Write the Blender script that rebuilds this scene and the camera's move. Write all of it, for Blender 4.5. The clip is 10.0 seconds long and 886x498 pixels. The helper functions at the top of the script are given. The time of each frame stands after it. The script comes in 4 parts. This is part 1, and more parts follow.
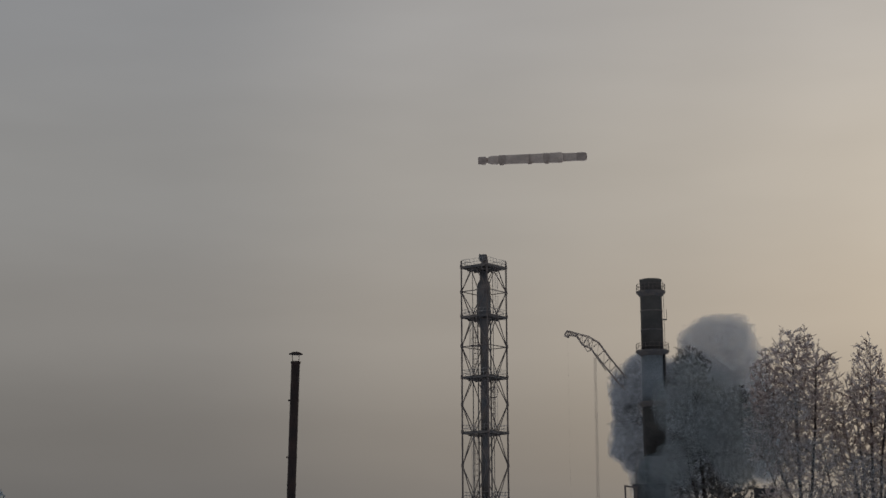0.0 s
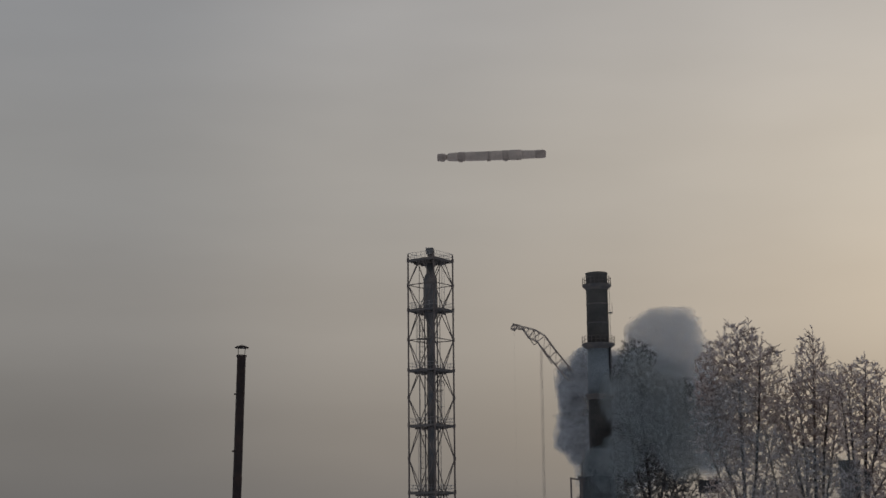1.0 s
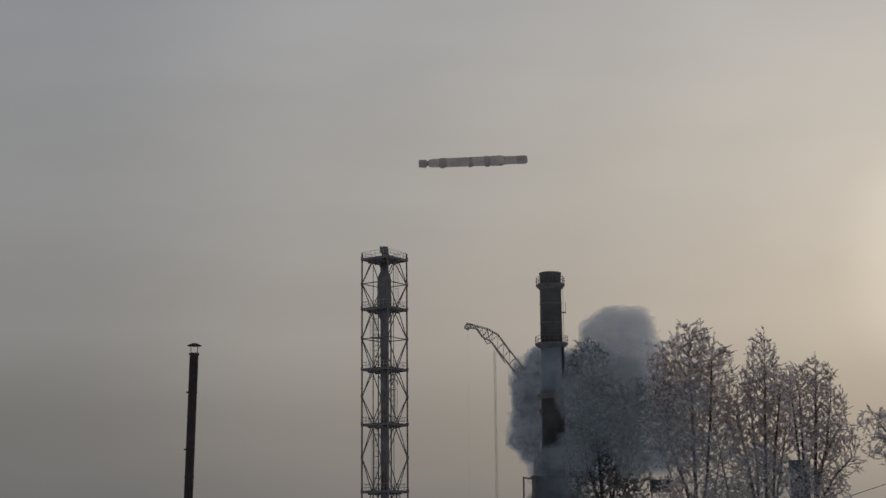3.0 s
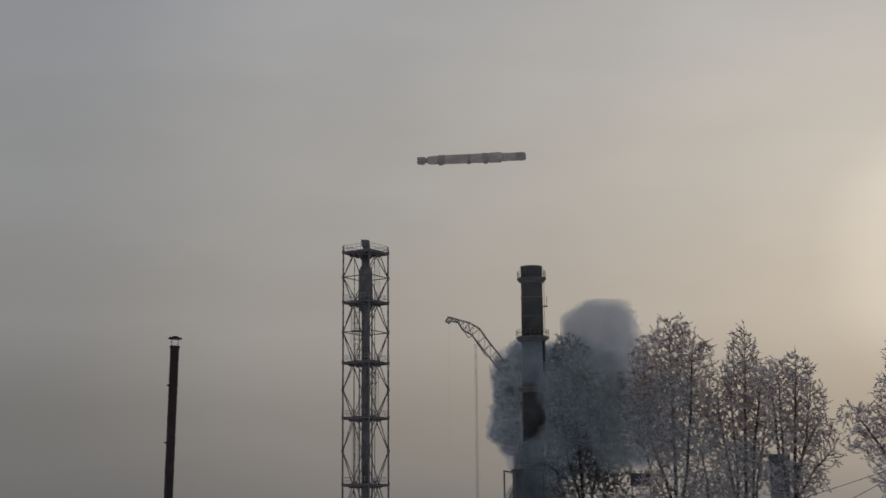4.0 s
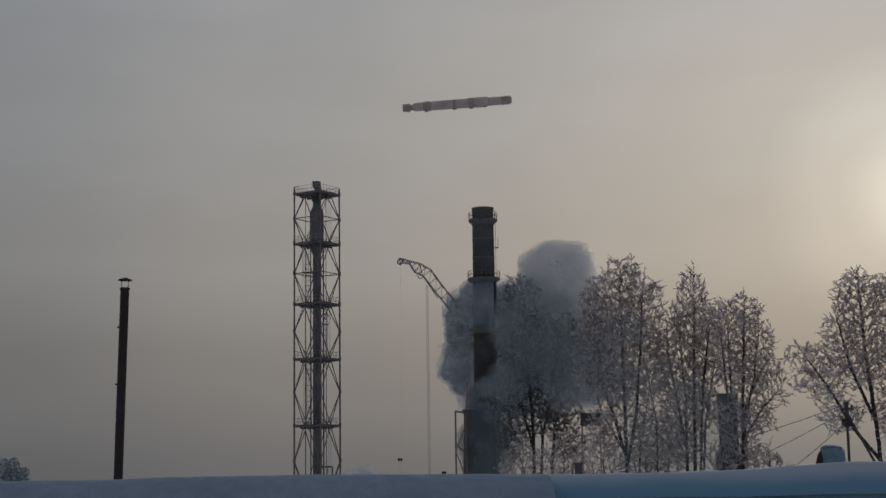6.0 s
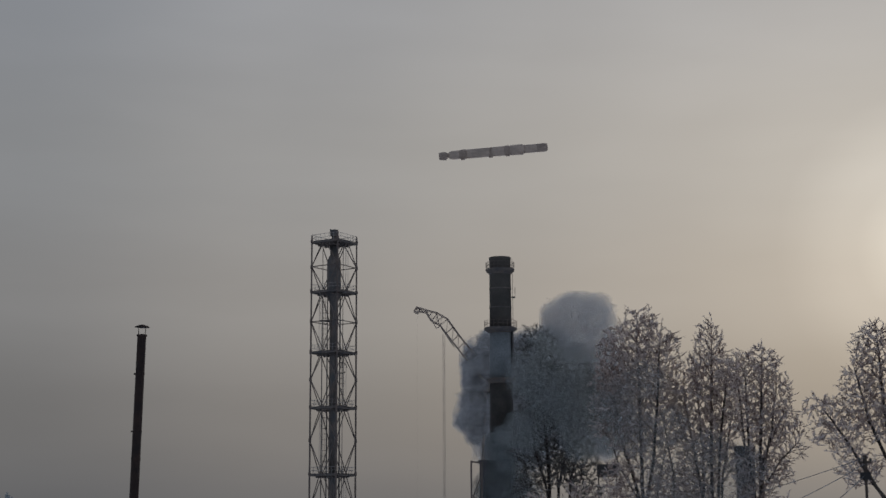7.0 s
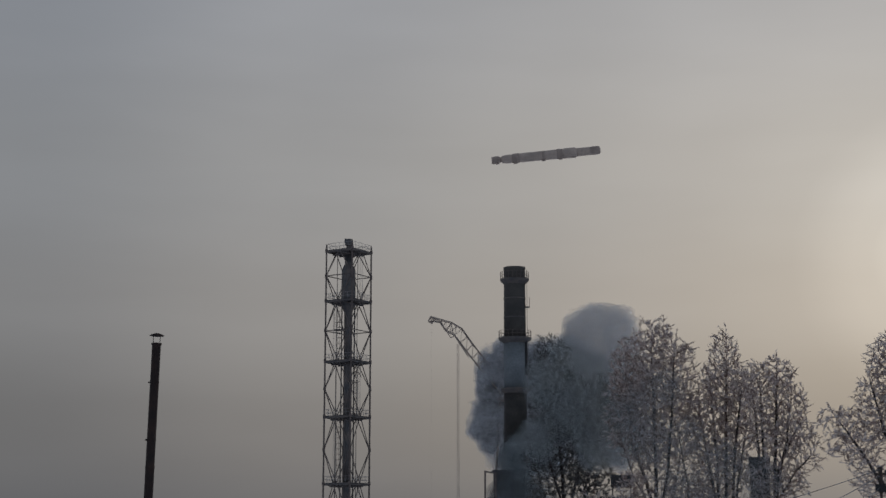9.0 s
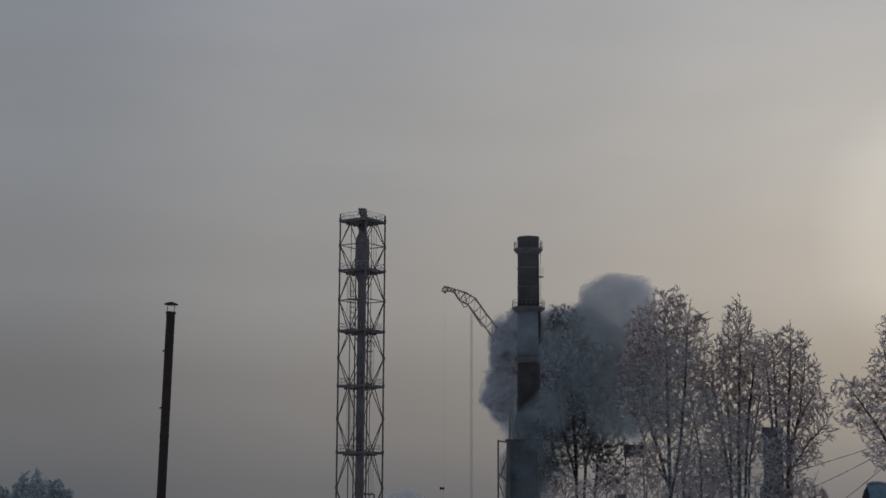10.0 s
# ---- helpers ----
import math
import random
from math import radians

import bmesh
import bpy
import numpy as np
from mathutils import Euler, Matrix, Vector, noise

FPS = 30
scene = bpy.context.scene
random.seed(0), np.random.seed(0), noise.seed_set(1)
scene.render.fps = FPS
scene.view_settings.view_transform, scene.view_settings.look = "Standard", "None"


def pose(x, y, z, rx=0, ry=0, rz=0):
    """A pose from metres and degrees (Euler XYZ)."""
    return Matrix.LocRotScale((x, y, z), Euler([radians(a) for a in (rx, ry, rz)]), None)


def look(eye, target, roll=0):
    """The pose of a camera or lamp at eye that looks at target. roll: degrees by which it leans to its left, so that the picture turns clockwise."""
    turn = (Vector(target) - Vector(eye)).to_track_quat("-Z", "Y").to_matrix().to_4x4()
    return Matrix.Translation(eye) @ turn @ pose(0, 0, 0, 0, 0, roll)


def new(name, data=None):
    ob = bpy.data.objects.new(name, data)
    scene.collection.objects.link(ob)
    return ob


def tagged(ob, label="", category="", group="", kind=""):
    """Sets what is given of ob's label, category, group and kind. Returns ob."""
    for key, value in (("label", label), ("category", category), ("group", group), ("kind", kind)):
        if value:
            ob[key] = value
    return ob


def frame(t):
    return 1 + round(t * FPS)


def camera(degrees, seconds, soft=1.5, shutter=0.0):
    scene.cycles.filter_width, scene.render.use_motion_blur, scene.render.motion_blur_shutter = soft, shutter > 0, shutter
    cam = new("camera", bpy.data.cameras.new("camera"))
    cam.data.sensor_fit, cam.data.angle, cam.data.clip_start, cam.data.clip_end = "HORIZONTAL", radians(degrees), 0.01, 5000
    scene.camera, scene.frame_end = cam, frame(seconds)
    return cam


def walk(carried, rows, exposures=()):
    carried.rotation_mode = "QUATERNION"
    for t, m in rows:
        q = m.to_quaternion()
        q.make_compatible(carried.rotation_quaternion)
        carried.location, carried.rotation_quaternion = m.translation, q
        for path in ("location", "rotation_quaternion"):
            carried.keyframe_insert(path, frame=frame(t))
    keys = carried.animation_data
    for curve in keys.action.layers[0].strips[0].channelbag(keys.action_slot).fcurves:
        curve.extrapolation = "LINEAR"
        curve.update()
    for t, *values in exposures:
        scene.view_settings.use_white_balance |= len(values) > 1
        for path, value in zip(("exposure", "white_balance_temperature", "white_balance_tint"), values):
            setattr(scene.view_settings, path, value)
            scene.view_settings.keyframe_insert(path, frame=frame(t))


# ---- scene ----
cam = camera(32.0, 10.0, soft=1.5, shutter=0.3)
# Hand-held camera on the spot, eye height over the snow; yaw, pitch and lean of the picture.
EYE = (0.0, 0.0, 1.7)


def aim(yaw, pitch, lean):
    return pose(*EYE, 0, 0, yaw) @ pose(0, 0, 0, 90 + pitch) @ pose(0, 0, 0, 0, 0, -lean)


PATH = [
    (0.0, aim(-0.000, 11.369, 0.232)),
    (0.2, aim(-0.223, 11.128, 0.344)),
    (0.3, aim(-0.330, 11.065, 0.400)),
    (0.4, aim(-0.500, 10.993, 0.456)),
    (0.5, aim(-0.625, 10.919, 0.512)),
    (0.6, aim(-0.869, 10.692, 0.524)),
    (0.7, aim(-1.062, 10.649, 0.535)),
    (0.8, aim(-1.436, 10.708, 0.547)),
    (0.9, aim(-1.758, 10.897, 0.558)),
    (1.0, aim(-2.014, 11.107, 0.569)),
    (1.2, aim(-2.063, 11.466, 0.600)),
    (1.3, aim(-1.998, 11.382, 0.615)),
    (1.5, aim(-1.955, 11.044, 0.646)),
    (1.6, aim(-2.205, 10.830, 0.623)),
    (1.7, aim(-2.289, 10.723, 0.600)),
    (1.8, aim(-2.438, 10.681, 0.577)),
    (2.0, aim(-2.833, 10.908, 0.531)),
    (2.2, aim(-3.176, 10.956, 0.522)),
    (2.3, aim(-3.261, 10.979, 0.517)),
    (2.5, aim(-3.480, 11.118, 0.508)),
    (2.7, aim(-3.635, 11.042, 0.517)),
    (3.8, aim(-4.047, 11.111, 0.569)),
    (4.0, aim(-4.444, 10.809, 0.495)),
    (4.2, aim(-5.181, 10.63, 0.548)),
    (4.3, aim(-5.456, 10.60, 0.575)),
    (4.5, aim(-5.767, 10.176, 0.628)),
    (4.7, aim(-6.014, 9.692, 0.817)),
    (4.8, aim(-6.195, 9.307, 0.911)),
    (5.0, aim(-6.584, 8.829, 1.099)),
    (5.2, aim(-6.718, 8.350, 1.089)),
    (5.65, aim(-6.500, 8.050, 1.000)),
    (6.3, aim(-6.037, 9.326, 0.634)),
    (6.5, aim(-5.974, 9.533, 0.497)),
    (6.7, aim(-5.896, 9.845, 0.410)),
    (6.8, aim(-5.857, 10.108, 0.367)),
    (7.0, aim(-5.621, 10.445, 0.281)),
    (7.2, aim(-5.818, 10.579, 0.254)),
    (7.5, aim(-5.841, 10.642, 0.214)),
    (7.7, aim(-5.756, 10.732, 0.164)),
    (8.0, aim(-5.508, 10.802, 0.089)),
    (8.2, aim(-5.459, 10.699, 0.014)),
    (8.5, aim(-5.303, 10.695, -0.098)),
    (8.7, aim(-5.290, 10.744, -0.063)),
    (9.0, aim(-5.073, 10.803, -0.011)),
    (9.2, aim(-5.078, 10.786, -0.103)),
    (9.5, aim(-4.974, 10.697, -0.241)),
    (9.6, aim(-4.951, 10.647, -0.241)),
    (9.7, aim(-4.888, 10.53, -0.242)),
    (9.8, aim(-4.846, 10.31, -0.242)),
    (9.9, aim(-4.702, 9.972, -0.243)),
    (10.0, aim(-4.557, 9.675, -0.243)),
]
# the clip's camera darkens and cools a little on the way
walk(cam, PATH, exposures=[(0.0, -0.03, 6720, 10), (1.2, 0.0, 6660, 10), (2.5, 0.0, 6530, 10), (4.0, 0.0, 6440, 10), (4.5, -0.02, 6420, 10), (5.2, -0.14, 6310, 10), (6.5, -0.16, 6270, 10),
                           (7.5, -0.14, 6240, 10), (9.0, -0.16, 6150, 10), (10.0, -0.18, 6050, 10)])

# ---- sky, sun ----
SUN_AZ, SUN_EL = 23.7, 9.9


def bearing(az, el=0.0):
    a, e = radians(az), radians(el)
    return Vector((math.sin(a) * math.cos(e), math.cos(a) * math.cos(e), math.sin(e)))


def at(az, dist, z=0.0):
    """A place on the compass: degrees right of the first view, metres off, height."""
    return Vector((math.sin(radians(az)) * dist, math.cos(radians(az)) * dist, z))


def rise(el, dist):
    """Height of what stands dist off and shows el degrees above eye level."""
    return EYE[2] + dist * math.tan(radians(el))


world = bpy.data.worlds.new("winter_haze")
scene.world = world
scene.cycles.transparent_max_bounces = 48
world.use_nodes = True
wn, wl = world.node_tree.nodes, world.node_tree.links
wn.clear()


def wnode(kind, **values):
    n = wn.new(kind)
    for i, v in values.items():
        n.inputs[int(i[1:])].default_value = v
    return n


def ramp(nodes, stops):
    r = nodes.new("ShaderNodeValToRGB")
    r.color_ramp.interpolation = "EASE"
    e = r.color_ramp.elements
    for i, (p, c) in enumerate(stops):
        el = e[i] if i < 2 else e.new(p)
        el.position, el.color = p, (*c, 1)
    return r


tc = wnode("ShaderNodeTexCoord")
dot = wn.new("ShaderNodeVectorMath")
dot.operation = "DOT_PRODUCT"
dot.inputs[1].default_value = bearing(SUN_AZ, SUN_EL)
wl.new(tc.outputs["Generated"], dot.inputs[0])
clampd = wn.new("ShaderNodeClamp")
clampd.inputs[1].default_value, clampd.inputs[2].default_value = -1, 1
wl.new(dot.outputs["Value"], clampd.inputs[0])
arc = wn.new("ShaderNodeMath")
arc.operation = "ARCCOSINE"
wl.new(clampd.outputs[0], arc.inputs[0])
part_of = wn.new("ShaderNodeMath")
part_of.operation = "DIVIDE"
part_of.inputs[1].default_value = math.pi
wl.new(arc.outputs[0], part_of.inputs[0])
# haze: a wide warm aureole round the veiled sun, bluer and darker away from it
HAZE = [(0.0, (0.80, 0.75, 0.65)), (3 / 180, (0.52, 0.487, 0.437)), (6 / 180, (0.415, 0.391, 0.357)), (10 / 180, (0.396, 0.371, 0.339)),
        (16 / 180, (0.357, 0.335, 0.308)), (24 / 180, (0.318, 0.303, 0.286)), (34 / 180, (0.243, 0.240, 0.237)),
        (60 / 180, (0.222, 0.227, 0.232)), (110 / 180, (0.20, 0.21, 0.23)), (1.0, (0.18, 0.195, 0.22))]
glow = ramp(wn, HAZE)
wl.new(part_of.outputs[0], glow.inputs[0])
sep = wn.new("ShaderNodeSeparateXYZ")
wl.new(tc.outputs["Generated"], sep.inputs[0])
up = wn.new("ShaderNodeMapRange")
up.inputs[1].default_value, up.inputs[2].default_value = -0.1, 0.9
wl.new(sep.outputs[2], up.inputs[0])
# the smog layer thins upwards
LAYER = [(0.0, (0.45, 0.46, 0.48)), (0.1, (0.55, 0.55, 0.56)), (0.17, (0.70, 0.69, 0.68)), (0.25, (0.94, 0.93, 0.92)),
         (0.33, (1.05, 1.07, 1.09)), (0.45, (1.06, 1.11, 1.19)), (1.0, (0.9, 0.98, 1.12))]
layer = ramp(wn, LAYER)
wl.new(up.outputs[0], layer.inputs[0])
# faint streaks of thin cloud
streak_map = wn.new("ShaderNodeMapping")
streak_map.inputs["Scale"].default_value = (2.0, 2.0, 9.0)
streak_map.inputs["Rotation"].default_value = (0.0, 0.22, 0.0)
wl.new(tc.outputs["Generated"], streak_map.inputs[0])
streak = wn.new("ShaderNodeTexNoise")
streak.inputs["Scale"].default_value, streak.inputs["Detail"].default_value = 2.2, 3.0
wl.new(streak_map.outputs[0], streak.inputs[0])
streak_amount = wn.new("ShaderNodeMapRange")
streak_amount.inputs[1].default_value, streak_amount.inputs[2].default_value = 0.3, 0.7
streak_amount.inputs[3].default_value, streak_amount.inputs[4].default_value = 0.955, 1.045
wl.new(streak.outputs[0], streak_amount.inputs[0])
mul = wn.new("ShaderNodeVectorMath")
mul.operation = "MULTIPLY"
wl.new(glow.outputs[0], mul.inputs[0])
wl.new(layer.outputs[0], mul.inputs[1])
mul2 = wn.new("ShaderNodeVectorMath")
mul2.operation = "SCALE"
wl.new(mul.outputs[0], mul2.inputs[0])
wl.new(streak_amount.outputs[0], mul2.inputs[3])
haze_bg = wn.new("ShaderNodeBackground")
haze_bg.inputs[1].default_value = 1.0
wl.new(mul2.outputs[0], haze_bg.inputs[0])
sky = wn.new("ShaderNodeTexSky")
sky.sky_type, sky.sun_disc = "NISHITA", False
sky.sun_elevation, sky.sun_rotation = radians(SUN_EL), radians(SUN_AZ)
sky.dust_density = 6.0
sky_bg = wn.new("ShaderNodeBackground")
sky_bg.inputs[1].default_value = 0.002
wl.new(sky.outputs[0], sky_bg.inputs[0])
add = wn.new("ShaderNodeAddShader")
wl.new(haze_bg.outputs[0], add.inputs[0])
wl.new(sky_bg.outputs[0], add.inputs[1])
wout = wn.new("ShaderNodeOutputWorld")
wl.new(add.outputs[0], wout.inputs[0])

sun = new("sun", bpy.data.lights.new("sun", "SUN"))
sun.data.energy, sun.data.angle, sun.data.color = 0.55, radians(14), (1.0, 0.86, 0.68)
sun.matrix_world = look(bearing(SUN_AZ, SUN_EL) * 100, (0, 0, 0))

# ---- materials ----


def material(name, base, rough=0.8, metal=0.0, vary=None, scale=3.0, mix=(0.35, 0.65), bump=0.0, bump_scale=20.0, fine=None):
    """Principled surface: base colour, a second colour in noisy patches, fine grain and relief."""
    m = bpy.data.materials.new(name)
    m.use_nodes = True
    n, l = m.node_tree.nodes, m.node_tree.links
    b = n["Principled BSDF"]
    b.inputs["Base Color"].default_value = (*base, 1)
    b.inputs["Roughness"].default_value, b.inputs["Metallic"].default_value = rough, metal
    tcn = n.new("ShaderNodeTexCoord")
    if vary:
        no = n.new("ShaderNodeTexNoise")
        no.inputs["Scale"].default_value, no.inputs["Detail"].default_value = scale, 6.0
        l.new(tcn.outputs["Object"], no.inputs["Vector"])
        r = ramp(n, [(mix[0], base), (mix[1], vary)])
        r.color_ramp.interpolation = "LINEAR"
        l.new(no.outputs[0], r.inputs[0])
        src = r.outputs[0]
        if fine:
            fn = n.new("ShaderNodeTexNoise")
            fn.inputs["Scale"].default_value, fn.inputs["Detail"].default_value = scale * 9, 4.0
            l.new(tcn.outputs["Object"], fn.inputs["Vector"])
            fr = ramp(n, [(0.3, (1 - fine,) * 3), (0.7, (1 + fine,) * 3)])
            l.new(fn.outputs[0], fr.inputs[0])
            mx = n.new("ShaderNodeVectorMath")
            mx.operation = "MULTIPLY"
            l.new(src, mx.inputs[0])
            l.new(fr.outputs[0], mx.inputs[1])
            src = mx.outputs[0]
        l.new(src, b.inputs["Base Color"])
    if bump:
        bn = n.new("ShaderNodeTexNoise")
        bn.inputs["Scale"].default_value, bn.inputs["Detail"].default_value = bump_scale, 5.0
        l.new(tcn.outputs["Object"], bn.inputs["Vector"])
        bp = n.new("ShaderNodeBump")
        bp.inputs["Strength"].default_value, bp.inputs["Distance"].default_value = bump, 0.05
        l.new(bn.outputs[0], bp.inputs["Height"])
        l.new(bp.outputs[0], b.inputs["Normal"])
    return m


def frosted(name, bark, frost, share, scale):
    """Bark under hoarfrost: the frost sits on the upper side and in patches."""
    m = bpy.data.materials.new(name)
    m.use_nodes = True
    n, l = m.node_tree.nodes, m.node_tree.links
    b = n["Principled BSDF"]
    b.inputs["Roughness"].default_value = 0.85
    geo = n.new("ShaderNodeNewGeometry")
    sp = n.new("ShaderNodeSeparateXYZ")
    l.new(geo.outputs["Normal"], sp.inputs[0])
    tcn = n.new("ShaderNodeTexCoord")
    no = n.new("ShaderNodeTexNoise")
    no.inputs["Scale"].default_value, no.inputs["Detail"].default_value = scale, 4.0
    l.new(tcn.outputs["Object"], no.inputs["Vector"])
    a = n.new("ShaderNodeMath")
    a.operation = "MULTIPLY_ADD"
    a.inputs[1].default_value = 0.18
    l.new(sp.outputs[2], a.inputs[0])
    l.new(no.outputs[0], a.inputs[2])
    r = ramp(n, [(0.62 - share * 0.35, bark), (0.75 - share * 0.35, frost)])
    l.new(a.outputs[0], r.inputs[0])
    l.new(r.outputs[0], b.inputs["Base Color"])
    return m


def vapour(name, alpha, colour):
    """Plume vapour: droplets that scatter light both ways; a share of it lets the view pass."""
    m = bpy.data.materials.new(name)
    m.use_nodes = True
    n, l = m.node_tree.nodes, m.node_tree.links
    n.clear()
    out = n.new("ShaderNodeOutputMaterial")
    d, t, mx = n.new("ShaderNodeBsdfDiffuse"), n.new("ShaderNodeBsdfTranslucent"), n.new("ShaderNodeMixShader")
    d.inputs[0].default_value = t.inputs[0].default_value = (*colour, 1)
    mx.inputs[0].default_value = 0.4
    l.new(d.outputs[0], mx.inputs[1])
    l.new(t.outputs[0], mx.inputs[2])
    tr, mt = n.new("ShaderNodeBsdfTransparent"), n.new("ShaderNodeMixShader")
    tcn, no, rg = n.new("ShaderNodeTexCoord"), n.new("ShaderNodeTexNoise"), n.new("ShaderNodeMapRange")
    no.inputs["Scale"].default_value, no.inputs["Detail"].default_value = 1.5, 4.0
    l.new(tcn.outputs["Object"], no.inputs["Vector"])
    rg.inputs[1].default_value, rg.inputs[2].default_value = 0.3, 0.7
    rg.inputs[3].default_value, rg.inputs[4].default_value = alpha * 0.6 if alpha < 1 else 1.0, min(1.0, alpha * 1.4)
    l.new(no.outputs[0], rg.inputs[0])
    l.new(rg.outputs[0], mt.inputs[0])
    l.new(tr.outputs[0], mt.inputs[1])
    l.new(mx.outputs[0], mt.inputs[2])
    l.new(mt.outputs[0], out.inputs[0])
    return m


SNOW = material("snow", (0.80, 0.83, 0.88), 0.7, vary=(0.72, 0.76, 0.83), scale=1.5, bump=0.5, bump_scale=14, fine=0.04)
# roof snow: shade on its near face is put into the base colour
ROOF_SNOW = material("shaded_roof_snow", (0.31, 0.355, 0.42), 0.75, vary=(0.24, 0.30, 0.375), scale=1.2, bump=0.6, bump_scale=10, fine=0.06)


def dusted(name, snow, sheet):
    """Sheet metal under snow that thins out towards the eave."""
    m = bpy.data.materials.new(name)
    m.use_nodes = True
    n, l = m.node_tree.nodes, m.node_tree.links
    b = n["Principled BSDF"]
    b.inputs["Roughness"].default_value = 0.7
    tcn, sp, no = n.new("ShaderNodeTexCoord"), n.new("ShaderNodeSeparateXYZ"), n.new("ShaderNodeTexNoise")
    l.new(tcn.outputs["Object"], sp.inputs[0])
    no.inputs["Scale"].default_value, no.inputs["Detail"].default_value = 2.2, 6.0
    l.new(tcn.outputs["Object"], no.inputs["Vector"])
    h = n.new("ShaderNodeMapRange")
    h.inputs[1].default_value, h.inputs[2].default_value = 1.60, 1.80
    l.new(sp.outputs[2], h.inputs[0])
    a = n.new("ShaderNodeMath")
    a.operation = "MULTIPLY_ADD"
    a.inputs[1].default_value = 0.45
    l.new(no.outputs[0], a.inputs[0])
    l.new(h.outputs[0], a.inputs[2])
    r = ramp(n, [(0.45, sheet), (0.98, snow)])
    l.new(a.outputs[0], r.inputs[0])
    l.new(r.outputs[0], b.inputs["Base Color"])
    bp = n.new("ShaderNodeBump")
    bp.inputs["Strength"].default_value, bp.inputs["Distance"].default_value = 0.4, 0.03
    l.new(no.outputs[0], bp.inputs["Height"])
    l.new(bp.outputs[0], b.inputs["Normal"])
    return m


# the snow tone here holds shade too; the teal is the sheet's own
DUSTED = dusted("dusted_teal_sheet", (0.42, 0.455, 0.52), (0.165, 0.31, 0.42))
PALE_TEAL = material("rimed_teal_sheet", (0.16, 0.27, 0.32), 0.6, vary=(0.26, 0.36, 0.41), scale=8.0, bump=0.2, fine=0.1)
STEEL = material("rusty_steel", (0.145, 0.12, 0.108), 0.75, 0.0, vary=(0.205, 0.165, 0.145), scale=1.3, fine=0.15)
GRATE = material("platform_steel", (0.12, 0.115, 0.115), 0.8, vary=(0.2, 0.17, 0.15), scale=0.8, fine=0.15)
VESSEL = material("vessel_steel", (0.13, 0.135, 0.14), 0.6, 0.2, vary=(0.22, 0.19, 0.17), scale=0.7, fine=0.12)
RAIL = material("rail_paint", (0.35, 0.34, 0.33), 0.7, vary=(0.45, 0.42, 0.40), scale=2.0)
SHAFT_DARK = material("chimney_oxide", (0.082, 0.078, 0.072), 0.85, vary=(0.125, 0.115, 0.102), scale=0.35, fine=0.07)
BAND = material("chimney_dark_band", (0.042, 0.040, 0.038), 0.85, vary=(0.075, 0.068, 0.06), scale=0.5, fine=0.2)
SHAFT_LIGHT = material("chimney_whitewash", (0.25, 0.28, 0.30), 0.8, vary=(0.18, 0.205, 0.22), scale=0.45, fine=0.12)
# near-black for duct, switch box, lamp heads and the vent's painted shade
NEAR_BLACK = material("soot", (0.03, 0.03, 0.032), 0.9, vary=(0.05, 0.05, 0.05), scale=1.0)
FLUE = material("flue_rust", (0.026, 0.018, 0.016), 0.8, 0.0, vary=(0.05, 0.028, 0.022), scale=3.0, bump=0.2, bump_scale=30, fine=0.25)
CRANE = material("crane_paint", (0.30, 0.25, 0.22), 0.7, vary=(0.46, 0.385, 0.335), scale=0.8, fine=0.1)
BRICK = material("weathered_brick", (0.085, 0.078, 0.075), 0.9, vary=(0.13, 0.115, 0.108), scale=1.0, fine=0.2)
CONCRETE = material("concrete", (0.075, 0.08, 0.085), 0.9, vary=(0.11, 0.11, 0.11), scale=0.6, fine=0.15)
BARK = frosted("frosted_bark", (0.05, 0.04, 0.036), (0.40, 0.41, 0.43), -0.05, 3.0)
TWIG = frosted("frosted_twigs", (0.32, 0.24, 0.21), (0.84, 0.75, 0.71), 0.58, 2.6)
# twigs of the veiled birch: the smoke's dimming is put into both colours
VEILED_TWIG = frosted("smoke_dimmed_twigs", (0.10, 0.095, 0.092), (0.24, 0.24, 0.24), 0.38, 2.6)
# far bushes: rime, made paler to paint the distance haze into the colour
FAR_TWIG = frosted("hazed_rime_twigs", (0.45, 0.49, 0.50), (0.52, 0.56, 0.57), 0.5, 1.0)
TEAL = material("teal_sheet", (0.10, 0.225, 0.275), 0.55, 0.0, vary=(0.19, 0.32, 0.385), scale=1.6, bump=0.1, fine=0.12)
WOOD = material("old_pole_wood", (0.07, 0.055, 0.045), 0.9, vary=(0.12, 0.10, 0.085), scale=6.0, fine=0.2)
WIRE = material("wire", (0.05, 0.05, 0.05), 0.6, vary=(0.4, 0.42, 0.45), scale=2.0)
CRAFT = material("craft_metal", (0.50, 0.41, 0.345), 0.6, 0.0, vary=(0.66, 0.54, 0.455), scale=0.5, fine=0.1)
CRAFT_DARK = material("craft_dark", (0.39, 0.31, 0.26), 0.65, 0.0, vary=(0.50, 0.405, 0.345), scale=1.0, fine=0.1)
# lit copy of the plume's colour, for the billows, body and crown
LIT_SMOKE_GREY = (0.80, 0.81, 0.825)
LIT_SMOKES = [vapour("lit_smoke_rim", 0.08, LIT_SMOKE_GREY), vapour("lit_smoke_thin", 0.13, LIT_SMOKE_GREY), vapour("lit_smoke_mid", 0.22, LIT_SMOKE_GREY), vapour("lit_smoke_thick", 0.4, LIT_SMOKE_GREY), vapour("lit_smoke_heart", 1.0, LIT_SMOKE_GREY)]
# shaded copy of the same plume: shade put into the colour
SHADED_SMOKE_GREY = (0.375, 0.415, 0.43)
